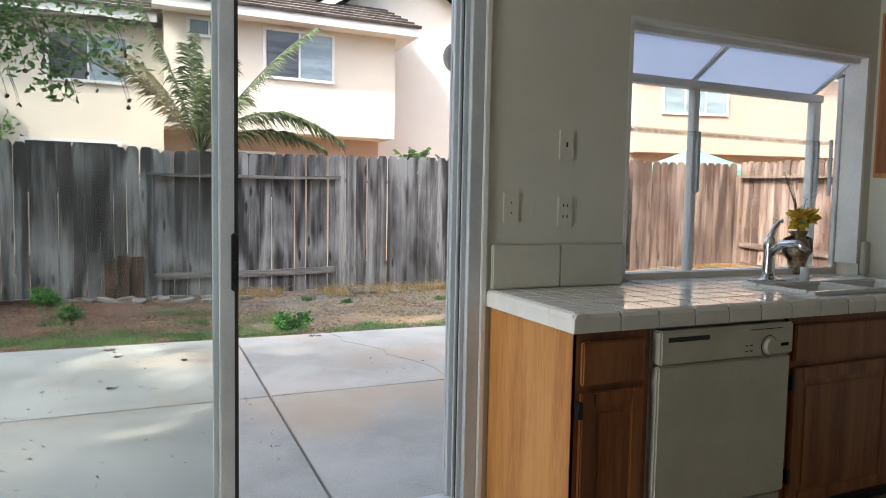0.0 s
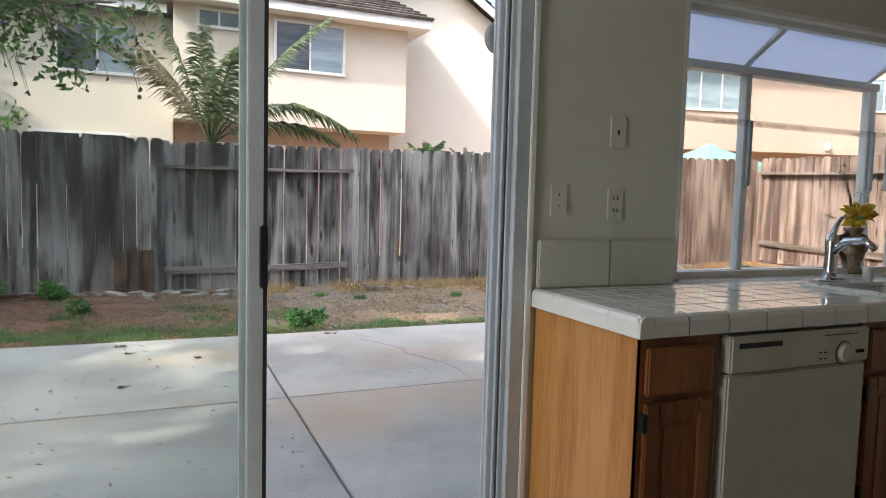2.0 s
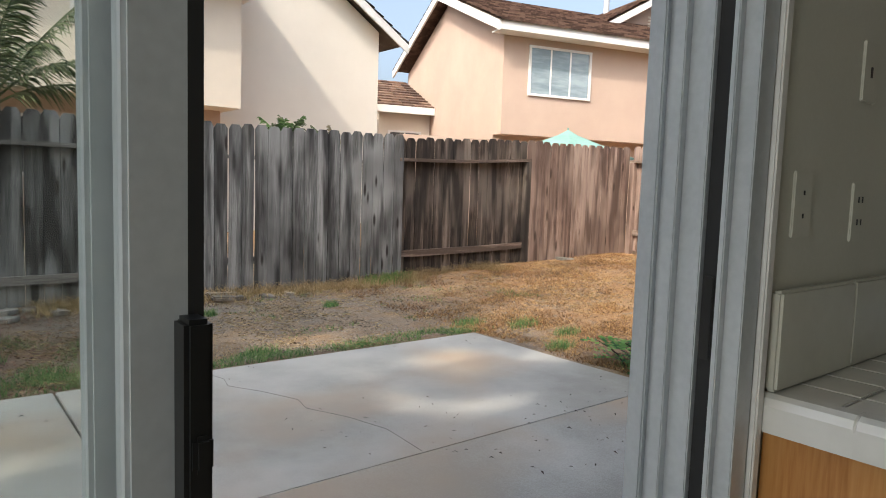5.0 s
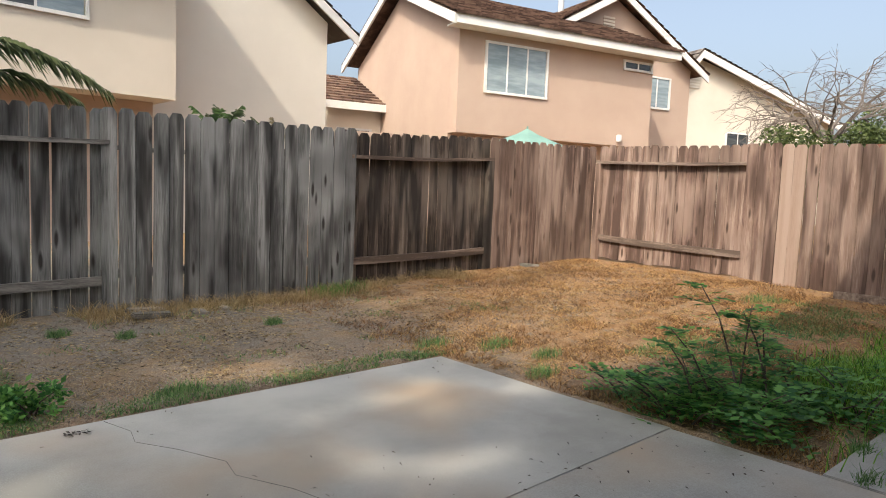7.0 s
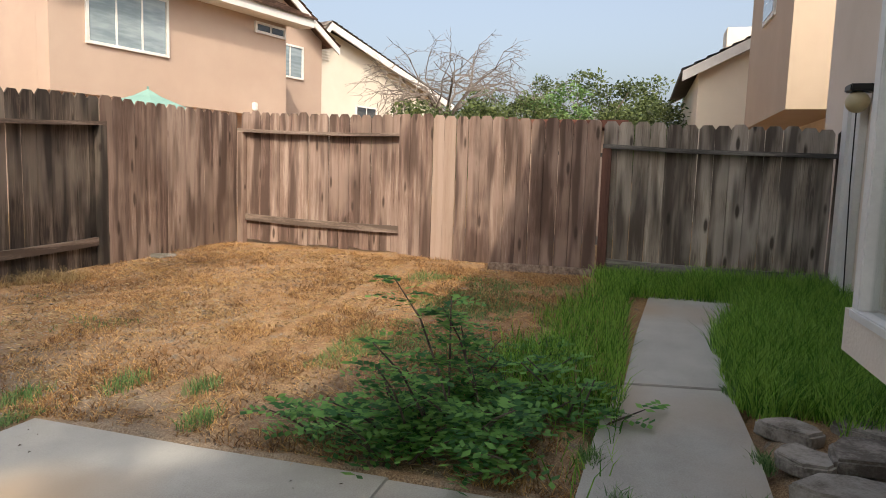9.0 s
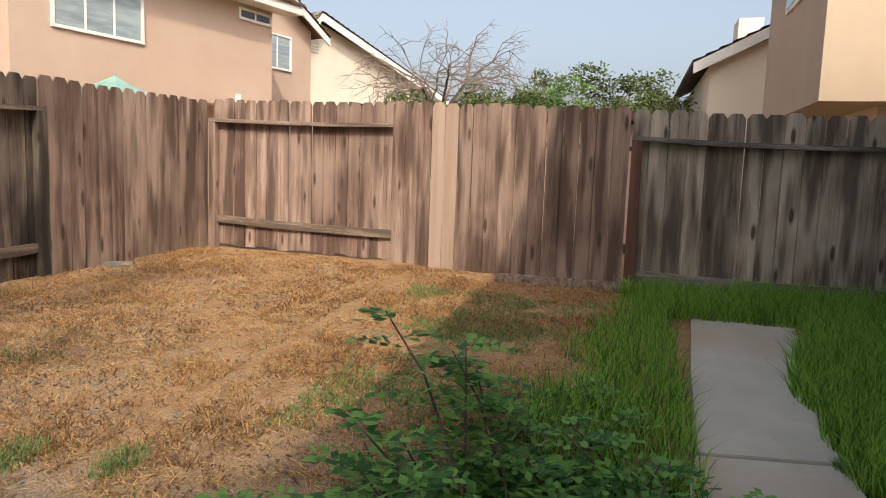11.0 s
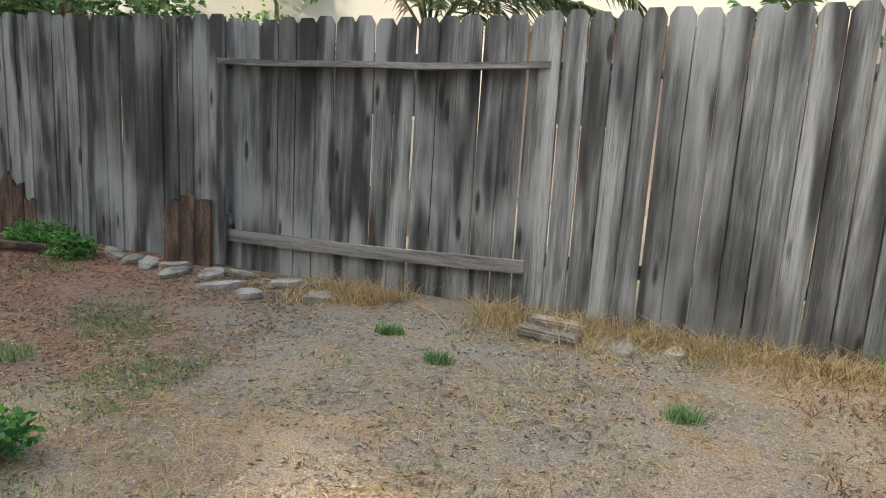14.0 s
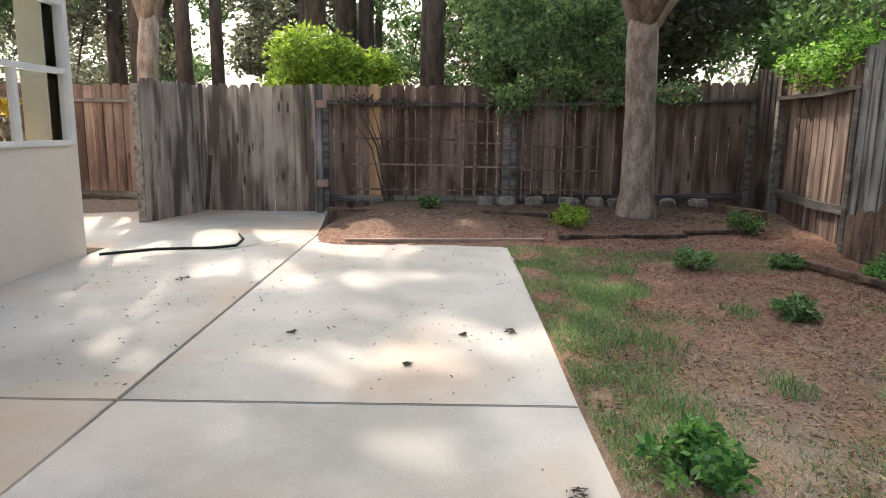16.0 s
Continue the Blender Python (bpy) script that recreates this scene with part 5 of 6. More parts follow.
for x, y, turn in ((3.74, 10.08, 4), (3.72, 9.84, -3)):
    bm = box(-0.17, -0.055, 0, 0.17, 0.055, 0.05, 0.012)
    for v in bm.verts:
        v.co += Vector((noise.noise(v.co * 13 + Vector((x, y, 0))), noise.noise(v.co * 11), 0)) * 0.01
    make("edging_block", bm, STONE_PALE, label="pale concrete edging block lying in straw", category="block", group="edging blocks", m=pose(x, y, ground_z(x, y) + 0.005, 2, 3, turn))


def rotten_boards(x0, x1, y, heights, label, seed):
    """Short decayed boards, broken off at the top, standing against the fence."""
    r = random.Random(seed)
    p = empty("rotten_board_panel", pose(x0, y, 0), label, "boards")
    w = (x1 - x0) / len(heights)
    for i, h in enumerate(heights):
        a, b = i * w + 0.003, (i + 1) * w - 0.003
        top = [(b, h * r.uniform(0.85, 1)), (b - w * 0.3, h * r.uniform(0.9, 1.05)), (a + w * 0.35, h * r.uniform(0.85, 1.05)), (a, h * r.uniform(0.8, 1))]
        part("board", prism([(a, -0.06), (b, -0.06), *top], "y", -0.02 + r.uniform(-0.006, 0), r.uniform(0, 0.004)), WOOD_ROT, p)


rotten_boards(-1.68, -0.86, 10.41, (0.36, 0.42, 0.45, 0.5, 0.46, 0.3), "rotten brown boards broken off at the fence foot", 5)
# these added boards stand for a stain on the fence's own boards
rotten_boards(0.62, 1.06, 10.3, (0.45, 0.52, 0.5), "short boards added for an orange-brown stain on the grey fence", 6)
for k in range(9):
    y = 7.3 + 0.33 * k + 0.08 * math.sin(k * 5)
    rock("bed_stone", -4.12 + 0.06 * math.sin(k * 3), y, 0.1, 0.15, 0.13, 0.13, 80 + k, "rough brown-grey stone edging the tree bed", "stone", STONE, "stones in the tree bed")


def timber(p0, p1, z, w=0.08, h=0.035, mat=None, label="weathered edging timber lying on wood chips"):
    d = Vector((p1[0] - p0[0], p1[1] - p0[1], 0))
    make("edging_timber", box(0, -w / 2, 0, d.length, w / 2, h, 0.006), mat or WOOD_ROT, label=label, category="timber", group="edging timbers", m=Matrix.Translation((p0[0], p0[1], z)) @ Matrix.Rotation(math.atan2(d.y, d.x), 4, "Z"))


timber((-1.93, 5.85), (-2.08, 7.75), 0.0, 0.06, 0.035, WOOD_BLEACH, "pale edging board along the patio end")
timber((-2.15, 7.9), (-2.3, 9.2), 0.03)
timber((-2.35, 9.2), (-2.6, 10.1), 0.06)
timber((-3.5, 5.4), (-3.35, 7.3), 0.1)
timber((-3.3, 7.2), (-2.9, 8.3), 0.11, 0.08, 0.05)
timber((-1.2, 9.75), (0.1, 10.05), 0.0, 0.07, 0.04)
timber((-3.6, 10.0), (-2.9, 10.25), 0.13, 0.1, 0.1)
make("garden_hose", tube([(-1.1, 3.95, 0.012), (-1.38, 4.3, 0.012), (-1.47, 4.75, 0.012), (-1.6, 4.92, 0.012), (-1.95, 4.88, 0.012), (-2.25, 4.75, 0.012)], [0.012] * 6, 7), RUBBER, label="thin black hose lying on the concrete", category="hose", smooth=True)
make("base_board", box(9.36, 4.2, 0.2, 9.4, 6.1, 0.32, 0.006), RAIL_BROWN, label="weathered board at the foot of the fence", category="board")

# fixtures on the side wall
fx = empty("side_door", pose(0, 0, 0), "white painted door frame at the house corner", "door frame")
part("casing", boxes([(8.85, 2.801, 0.2, 8.98, 2.86, 1.98), (9.2, 2.801, 0.2, 9.36, 2.86, 1.98)], 0.004), WHITE_TRIM, fx)
part("door", box(8.98, 2.801, 0.2, 9.2, 2.83, 1.98), WHITE_TRIM, fx)
lamp = empty("wall_lamp", pose(8.75, 2.8, 1.93), "outdoor wall lamp with a dusty cream globe", "lamp")
part("bracket", box(-0.09, 0.001, 0.08, 0.09, 0.2, 0.14, 0.01), BLACK, lamp)
bm = bmesh.new()
bmesh.ops.create_uvsphere(bm, u_segments=20, v_segments=14, radius=0.09)
bmesh.ops.translate(bm, verts=bm.verts, vec=(0, 0.12, 0))
part("globe", bm, plain("dusty_cream_globe", (0.5, 0.43, 0.26), 0.4), lamp, smooth=True)
part("cord", tube([(0, 0.12, -0.08), (0.05, 0.1, -0.7), (0.02, 0.08, -1.6)], [0.006] * 3, 6), RUBBER, lamp)

# the parasol next door
MINT = material("mint_canvas", [(0.15, 0.28, 0.24), (0.2, 0.34, 0.29)], 0.8, (3, 3, 3), 60, 0.1)
um = empty("parasol", pose(12.1, 12.7, 0), "mint green canvas garden parasol behind the fence", "parasol")
part("pole", tube([(0, 0, 0), (0, 0, 2.5)], [0.025, 0.025], 10), ALUM, um)
bm = bmesh.new()
tip = bm.verts.new((0, 0, 2.5))
rim = [bm.verts.new((1.4 * math.cos(k * math.tau / 8), 1.4 * math.sin(k * math.tau / 8), 1.98)) for k in range(8)]
low = [bm.verts.new((v.co.x, v.co.y, 1.85)) for v in rim]
for k in range(8):
    bm.faces.new((tip, rim[k], rim[(k + 1) % 8]))
    bm.faces.new((rim[k], low[k], low[(k + 1) % 8], rim[(k + 1) % 8]))
part("canopy", bm, MINT, um)
part("vent", lathe([(0.22, 2.42), (0.02, 2.53), (0.02, 2.58)], 8), MINT, um)
RED = material("red_roof_edge", [(0.15, 0.055, 0.035), (0.22, 0.085, 0.055)], 0.7, (3, 3, 3), 50, 0.2)
make("shed", prism([(4.95, 0), (6.75, 0), (6.75, 1.99), (5.85, 2.03), (4.95, 1.99)], "x", 13.2, 15.0), STUCCO_PINK, label="low shed behind the fence", category="shed")
make("shed_roof", boxes([(13.0, 4.8, 2.035, 15.1, 6.9, 2.15)]), RED, label="red painted roof of the shed", category="roof")


# ---- grass ----
def blades(name, pts, h, w, mat, label, lean=0.5, seed=1, category="grass"):
    r = np.random.default_rng(seed)
    p = np.array(pts)
    n = len(p)
    a = r.uniform(0, math.tau, n)
    hh = r.uniform(h[0], h[1], n)
    ln = r.uniform(0.1, lean, n) * hh
    side = np.stack([np.cos(a), np.sin(a), np.zeros(n)], 1) * w
    b = r.uniform(0, math.tau, n)
    off = np.stack([np.cos(b), np.sin(b), np.zeros(n)], 1) * ln[:, None]
    up = np.zeros((n, 3))
    up[:, 2] = hh
    v = np.stack([p - side, p + side, p + off * 0.35 + up * 0.6 + side * 0.7, p + off * 0.35 + up * 0.6 - side * 0.7, p + off + up], 1).reshape(-1, 3)
    k = np.arange(n)[:, None] * 5
    quads = (k + np.array([[0, 1, 2, 3]])).tolist()
    tris = (k + np.array([[3, 2, 4]])).tolist()
    return link(name, cloud(v.tolist(), quads + tris), mat, kind="stuff", label=label, category=category)


def scatter(n, x0, x1, y0, y1, keep, seed):
    r = random.Random(seed)
    out = []
    while n > 0:
        n -= 1
        x, y = r.uniform(x0, x1), r.uniform(y0, y1)
        if keep(x, y, r):
            out.append((x, y, ground_z(x, y) - 0.008))
    return out


def patch(x, y, s, o=0.0):
    return noise.noise(Vector((x * s, y * s, o)))


def path_edge(x):
    return 4.03 - 0.38 * clamp((x - 7.3) / 1.3)


def on_slab(x, y):
    return (x < 4.92 and y < 7.36) or (4.8 < x < 8.72 and path_edge(x) < y < 4.62) or y < 2.8


def inside_yard(x, y):
    return x < 9.4 + 0.14 * clamp((y - 5) / 4) * 5 - 0.05 and y < 10.3 - 0.09 * max(0, x - 3.5) and not on_slab(x, y)


blades("dry_grass", scatter(150000, 4.6, 10, 4.75, 10, lambda x, y, r: inside_yard(x, y) and x + 2.2 * patch(x, y, 0.5) > 5.2 - 0.25 * (8 - y) and patch(x, y, 1.7, 4) + 0.6 * patch(x, y, 4.5, 2) + 0.5 * patch(x, y, 11, 6) > r.uniform(-0.45, 0.2), 5), (0.008, 0.04), 0.003, GRASS_DRY, "short sunburnt straw-coloured grass", 3.4, 1)
blades("dry_grass", scatter(60000, 4.9, 10, 4.9, 10, lambda x, y, r: inside_yard(x, y) and patch(x, y, 1.3, 14) + 0.7 * patch(x, y, 6, 12) > 0.12 + r.uniform(-0.1, 0.25), 25), (0.012, 0.06), 0.003, GRASS_RUST, "rusty brown clumps of dead grass", 2.6, 21)
blades("weedy_grass", scatter(22000, 6.0, 8.9, 4.9, 6.5, lambda x, y, r: inside_yard(x, y) and patch(x, y, 1.6, 17) + 0.6 * patch(x, y, 6, 12) > -0.05 + r.uniform(-0.1, 0.3), 26), (0.012, 0.05), 0.0034, GRASS_DULL, "thin dull green weeds in the house's shade", 1.6, 22)
blades("dry_grass", scatter(85000, -1.8, 7, 7.36, 10.3, lambda x, y, r: inside_yard(x, y) and patch(x, y, 1.4, 7) + 0.6 * patch(x, y, 5, 2) + 0.5 * patch(x, y, 12, 6) > r.uniform(-0.25, 0.4), 6), (0.005, 0.03), 0.0018, GRASS_GREY, "bleached thin grass and litter on bare earth", 3.0, 2)
blades("dry_grass", scatter(16000, 2.0, 7.5, 9.5, 10.3, lambda x, y, r: inside_yard(x, y) and y > 9.95 - 0.09 * max(0, x - 3.5) + r.uniform(-0.3, 0.2) and patch(x, y, 1.2, 1) > -0.15, 7), (0.03, 0.15), 0.003, GRASS_STRAW, "tall dry straw along the fence", 2.6, 3)
blades("dry_grass", scatter(45000, -1.5, 6.5, 7.5, 10.3, lambda x, y, r: inside_yard(x, y) and patch(x, y, 0.9, 31) + 0.6 * patch(x, y, 3.1, 32) > 0.1 + r.uniform(-0.1, 0.3), 41), (0.006, 0.035), 0.0017, GRASS_STRAW, "patches of golden straw on bare earth", 4.5, 42)
blades("weedy_grass", scatter(9000, 2.4, 6.8, 8.0, 10.1, lambda x, y, r: inside_yard(x, y) and patch(x, y, 2.3, 51) + 0.5 * patch(x, y, 7, 52) > 0.33 + r.uniform(-0.05, 0.2), 43), (0.01, 0.05), 0.0035, GRASS_DULL, "sparse grey-green weeds on bare earth", 1.2, 44)
blades("lush_grass", scatter(17000, 4.9, 9.4, 4.55, 6.2, lambda x, y, r: not on_slab(x, y) and (x > 5.75 or r.random() < 0.12) and y < 4.85 + 0.5 * clamp((x - 5) / 1.5) * (1 - clamp((x - 7.2) / 1.6)) + 0.35 * patch(x, y, 2.0) + r.uniform(-0.2, 0.15), 8), (0.06, 0.2), 0.0035, GRASS_GREEN, "lush green grass beside the path", 0.9, 4)
blades("lush_grass", scatter(26000, 5.9, 9.4, 2.82, 4.1, lambda x, y, r: (x > 8.7 or y < path_edge(x) + 0.03 + 0.05 * patch(x, y, 4)) and x > 6.05 + 0.3 * patch(x, y, 3), 9), (0.08, 0.26), 0.0035, GRASS_GREEN, "tall lush green grass beside the house", 0.9, 5)
blades("lush_grass", scatter(7000, 8.6, 9.4, 3.6, 5.2, lambda x, y, r: y < 4.95 + 0.2 * patch(x, y, 3), 10), (0.06, 0.2), 0.0035, GRASS_GREEN, "green grass at the foot of the fence", 0.9, 6)
blades("weedy_grass", scatter(80000, -1.8, 5.2, 7.34, 8.6, lambda x, y, r: inside_yard(x, y) and y < 7.55 + 0.5 * clamp((2.2 - x) / 2) + 0.45 * patch(x, y, 1.3, 5) + r.uniform(-0.1, 0.15) and patch(x, y, 3, 3) > -0.05 + r.uniform(-0.25, 0.1), 11), (0.01, 0.05), 0.0024, GRASS_DULL, "patchy dull green grass along the patio edge", 1.6, 7)
blades("weedy_grass", scatter(44000, -1.7, 2.4, 7.5, 9.8, lambda x, y, r: patch(x, y, 1.1, 9) > 0.08 + r.uniform(-0.05, 0.2), 12), (0.01, 0.045), 0.0024, GRASS_DULL, "patches of dull green grass among wood chips", 1.6, 8)
blades("weedy_grass", scatter(2600, 5.2, 6.4, 9.5, 10.1, lambda x, y, r: math.hypot(x - 5.75, (y - 9.92) * 2) < 0.45 * r.uniform(0.2, 1) and inside_yard(x, y), 13), (0.05, 0.16), 0.0035, LEAF_BUSH, "tuft of green grass at the fence", 0.9, 9)
for k, (x, y, s) in enumerate(((4.96, 4.62, 0.1), (4.98, 4.35, 0.08), (5.02, 4.1, 0.12), (5.5, 4.02, 0.09), (6.34, 4.06, 0.08), (5.3, 4.74, 0.1), (5.15, 6.6, 0.16), (5.2, 5.95, 0.2), (1.8, 7.75, 0.22), (0.9, 7.9, 0.3), (1.5, 8.3, 0.2), (-0.2, 8.1, 0.25), (3.1, 7.6, 0.18), (0.3, 8.6, 0.22), (-0.9, 8.2, 0.24), (5.4, 7.25, 0.2), (5.5, 6.85, 0.16), (8.7, 6.6, 0.3), (4.45, 9.0, 0.1), (3.3, 9.2, 0.09), (5.05, 7.6, 0.2), (2.9, 9.5, 0.1))):
    blades("grass_tuft", scatter(700, x - s, x + s, y - s * 0.6, y + s * 0.6, lambda a, b, r, x=x, y=y, s=s: math.hypot(a - x, (b - y) * 1.6) < s * r.uniform(0.1, 1.0), 20 + k), (0.02, 0.09), 0.003, GRASS_DULL, "small tuft of green weeds in dry grass", 1.0, 30 + k)


def litter(name, n, x0, x1, y0, y1, z, size, mat, label, seed, keep=lambda x, y: True, chunky=0.3):
    r = random.Random(seed)
    verts, faces = [], []
    for _ in range(n):
        x, y = r.uniform(x0, x1), r.uniform(y0, y1)
        if not keep(x, y):
            continue
        a, l, w = r.uniform(0, math.tau), r.uniform(0.4, 1) * size, r.uniform(0.3, 1) * size * chunky
        zz = (z if z is not None else ground_z(x, y)) + 0.003
        c, s = math.cos(a), math.sin(a)
        b = len(verts)
        t = r.uniform(0.0, 0.012)
        verts += [(x - c * l, y - s * l, zz), (x + s * w, y - c * w, zz + t), (x + c * l, y + s * l, zz + t * r.random()), (x - s * w, y + c * w, zz + t * 0.5)]
        faces.append((b, b + 1, b + 2, b + 3))
    link(name, cloud(verts, faces), mat, kind="stuff", label=label, category="litter")


def crack(points):
    bm = tube([(x, y, 0.0) for x, y in points], [0.0014] * len(points), 4)
    make("crack", bm, JOINT, label="thin dark crack in the concrete slab", kind="structure", category="crack")


crack([(2.6, 7.31), (2.66, 7.1), (2.63, 6.95), (2.75, 6.75), (2.86, 6.5), (2.83, 6.35), (2.95, 6.1), (3.02, 5.85), (3.0, 5.53)])
CHIP = leafy("reddish_wood_chips", (0.1, 0.05, 0.032), (0.31, 0.165, 0.115))
litter("leaf_litter", 900, -1.8, 4.8, 4.2, 7.3, 0.0, 0.016, BARK_DARK, "small dark leaves and twigs on the patio", 3, lambda x, y: patch(x, y, 0.7) > -0.1 - 0.2 * (x < 1.2), 0.25)
litter("wood_chips", 30000, -4.2, 2.4, 5.6, 10.3, None, 0.018, CHIP, "reddish wood chips and dry leaves", 4, lambda x, y: not on_slab(x, y) and patch(x, y, 0.8, 3) > -0.35, 0.4)
litter("earth_crumbs", 15000, 2.0, 9.4, 7.4, 10.2, None, 0.013, STONE, "crumbs of earth and small stones", 5, lambda x, y: inside_yard(x, y), 0.6)
litter("straw_bits", 42000, 1.0, 9.6, 4.8, 10.2, None, 0.034, GRASS_STRAW, "broken straw lying on the dry ground", 15, lambda x, y: inside_yard(x, y) and patch(x, y, 1.1, 61) + 0.6 * patch(x, y, 4, 62) > -0.12, 0.07)
litter("dark_bits", 17000, 1.0, 9.6, 6.0, 10.2, None, 0.02, BARK_DARK, "dark leaf crumbs and twigs on the dry ground", 16, lambda x, y: inside_yard(x, y) and patch(x, y, 1.6, 63) + 0.6 * patch(x, y, 5, 64) > -0.02, 0.3)
litter("dead_leaves", 2600, -4.2, 0.5, 5.6, 10.3, None, 0.032, BARK_DARK, "brown dead leaves in the tree bed", 14, lambda x, y: not on_slab(x, y) and (x < -2.0 or patch(x, y, 1.2, 8) > 0.2), 0.5)
for x, y, s in ((1.35, 6.63, 0.022), (0.83, 7.15, 0.04), (0.9, 6.9, 0.03), (2.45, 7.2, 0.05), (-0.3, 4.95, 0.06), (0.9, 6.0, 0.03)):
    litter("leaf_clump", 26, x - s, x + s, y - s * 0.6, y + s * 0.6, 0.002, 0.022, BARK_DARK, "clump of dry leaves on the concrete", int(x * 50) + 99)


# ---- plants ----
def leaf_mesh(centres, n, size, seed, flat=0.35, droop=0.0):
    """Many small pointed leaves spread through the given clumps (x, y, z, rx, ry, rz)."""
    r = np.random.default_rng(seed)
    c = np.array(centres)
    vol = (c[:, 3] * c[:, 4] * c[:, 5]) ** (2 / 3)
    pick = r.choice(len(c), n, p=vol / vol.sum())
    d = r.normal(size=(n, 3))
    d /= np.linalg.norm(d, axis=1)[:, None]
    rad = r.uniform(0.35, 1.0, n) ** 0.6 * (1 + 0.25 * r.normal(size=n) * 0.6)
    p = c[pick, :3] + d * c[pick, 3:] * rad[:, None]
    u = r.normal(size=(n, 3))
    u[:, 2] = u[:, 2] * (1 - flat) - droop
    u /= np.linalg.norm(u, axis=1)[:, None]
    w = np.cross(u, r.normal(size=(n, 3)))
    w /= np.linalg.norm(w, axis=1)[:, None]
    s = r.uniform(0.6, 1.3, n)[:, None] * size
    v = np.stack([p, p + u * s * 0.5 + w * s * 0.24, p + u * s, p + u * s * 0.5 - w * s * 0.24], 1).reshape(-1, 3)
    k = np.arange(n)[:, None] * 4
    return cloud(v.tolist(), (k + np.array([[0, 1, 2, 3]])).tolist())


def clumps(cx, cy, cz, rx, ry, rz, n, size, seed):
    r = random.Random(seed)
    out = []
    while len(out) < n:
        p = Vector((r.uniform(-1, 1), r.uniform(-1, 1), r.uniform(-1, 1)))
        if 0.25 < p.length < 1:
            s = size * r.uniform(0.5, 1.2)
            out.append((cx + p.x * rx, cy + p.y * ry, cz + p.z * rz, s * r.uniform(0.8, 1.4), s * r.uniform(0.8, 1.4), s * r.uniform(0.5, 0.9)))
    return out


def tree(base, trunk, limbs, crown, n, leaf, leaf_mat, bark, label, seed, flowers=None):
    """trunk: points and radii from the base; limbs start at its top and reach into the crown's clumps."""
    r = random.Random(seed)
    t = empty("tree", pose(*base), label, "tree")
    pts, rad = trunk
    bm = tube([(x, y, z) for x, y, z in pts], rad, 14)
    top = Vector(pts[-1])
    part("trunk", bm, bark, t, smooth=True)
    for c in r.sample(crown, min(limbs, len(crown))):
        e = Vector(c[:3])
        mid = top.lerp(e, 0.5) + Vector((r.uniform(-0.2, 0.2), r.uniform(-0.2, 0.2), r.uniform(0.0, 0.3)))
        part("limb", tube([top - Vector((0, 0, 0.15)), top.lerp(mid, 0.5) + Vector((0, 0, 0.08)), mid, mid.lerp(e, 0.6), e], [rad[-1] * 0.65, rad[-1] * 0.5, rad[-1] * 0.34, rad[-1] * 0.2, 0.008], 8), bark, t, smooth=True)
    link("crown", leaf_mesh(crown, n, leaf, seed), leaf_mat, t)
    if flowers:
        link("blossoms", leaf_mesh(r.sample(crown, 8), 260, 0.05, seed + 1), flowers, t, "violet blossoms")
    return t


VIOLET = leafy("violet_blossom", (0.16, 0.11, 0.5), (0.3, 0.24, 0.7))
# the tree in the corner of the yard
jac = clumps(0.4, -0.3, 4.6, 3.0, 2.4, 1.6, 46, 0.55, 3) + [(3.0, 0.1, 2.75, 0.45, 0.4, 0.3), (3.5, 0.0, 2.95, 0.4, 0.4, 0.3), (2.4, -0.2, 3.0, 0.5, 0.4, 0.3), (-0.9, -0.7, 2.4, 0.45, 0.5, 0.3), (0.7, 1.2, 2.4, 0.4, 0.4, 0.25), (1.0, 1.6, 2.2, 0.4, 0.3, 0.25)] + clumps(3.1, -0.1, 3.1, 0.9, 0.5, 0.45, 12, 0.3, 13) + [(3.3, 0.1, 2.45, 0.3, 0.3, 0.22), (3.75, 0.0, 2.55, 0.32, 0.3, 0.22), (4.15, 0.0, 2.5, 0.25, 0.25, 0.2), (3.55, 0.1, 2.2, 0.22, 0.25, 0.18), (4.0, 0.05, 2.9, 0.3, 0.3, 0.2)]
corner_tree = tree((-3.25, 8.95, 0.1), ([(0, 0, -0.1), (0.0, 0, 0.08), (0, 0, 0.3), (0.0, -0.02, 1.2), (0.02, -0.05, 1.9), (0.0, -0.05, 2.25)], [0.26, 0.22, 0.185, 0.165, 0.17, 0.16]), 9, jac, 16000, 0.085, LEAF_MID, BARK, "grey-trunked tree with feathery leaves and violet blossoms", 3, VIOLET)
part("limb", tube([(0.3, -0.05, 2.6), (1.5, 0, 3.1), (2.8, 0.05, 3.0), (3.6, 0.05, 2.6), (4.1, 0.0, 2.3)], [0.06, 0.045, 0.03, 0.018, 0.006], 8), BARK, corner_tree, smooth=True)
for pts, rad in (([(0, -0.05, 2.05), (-0.02, -0.22, 2.45), (-0.05, -0.38, 2.95), (0.0, -0.75, 3.9)], [0.13, 0.12, 0.1, 0.05]), ([(0, -0.03, 2.05), (0.03, 0.22, 2.45), (0.05, 0.55, 2.85), (0.1, 1.2, 3.7)], [0.13, 0.12, 0.095, 0.05])):
    part("limb", tube(pts, rad, 12), BARK, corner_tree, smooth=True)
rp = random.Random(12)
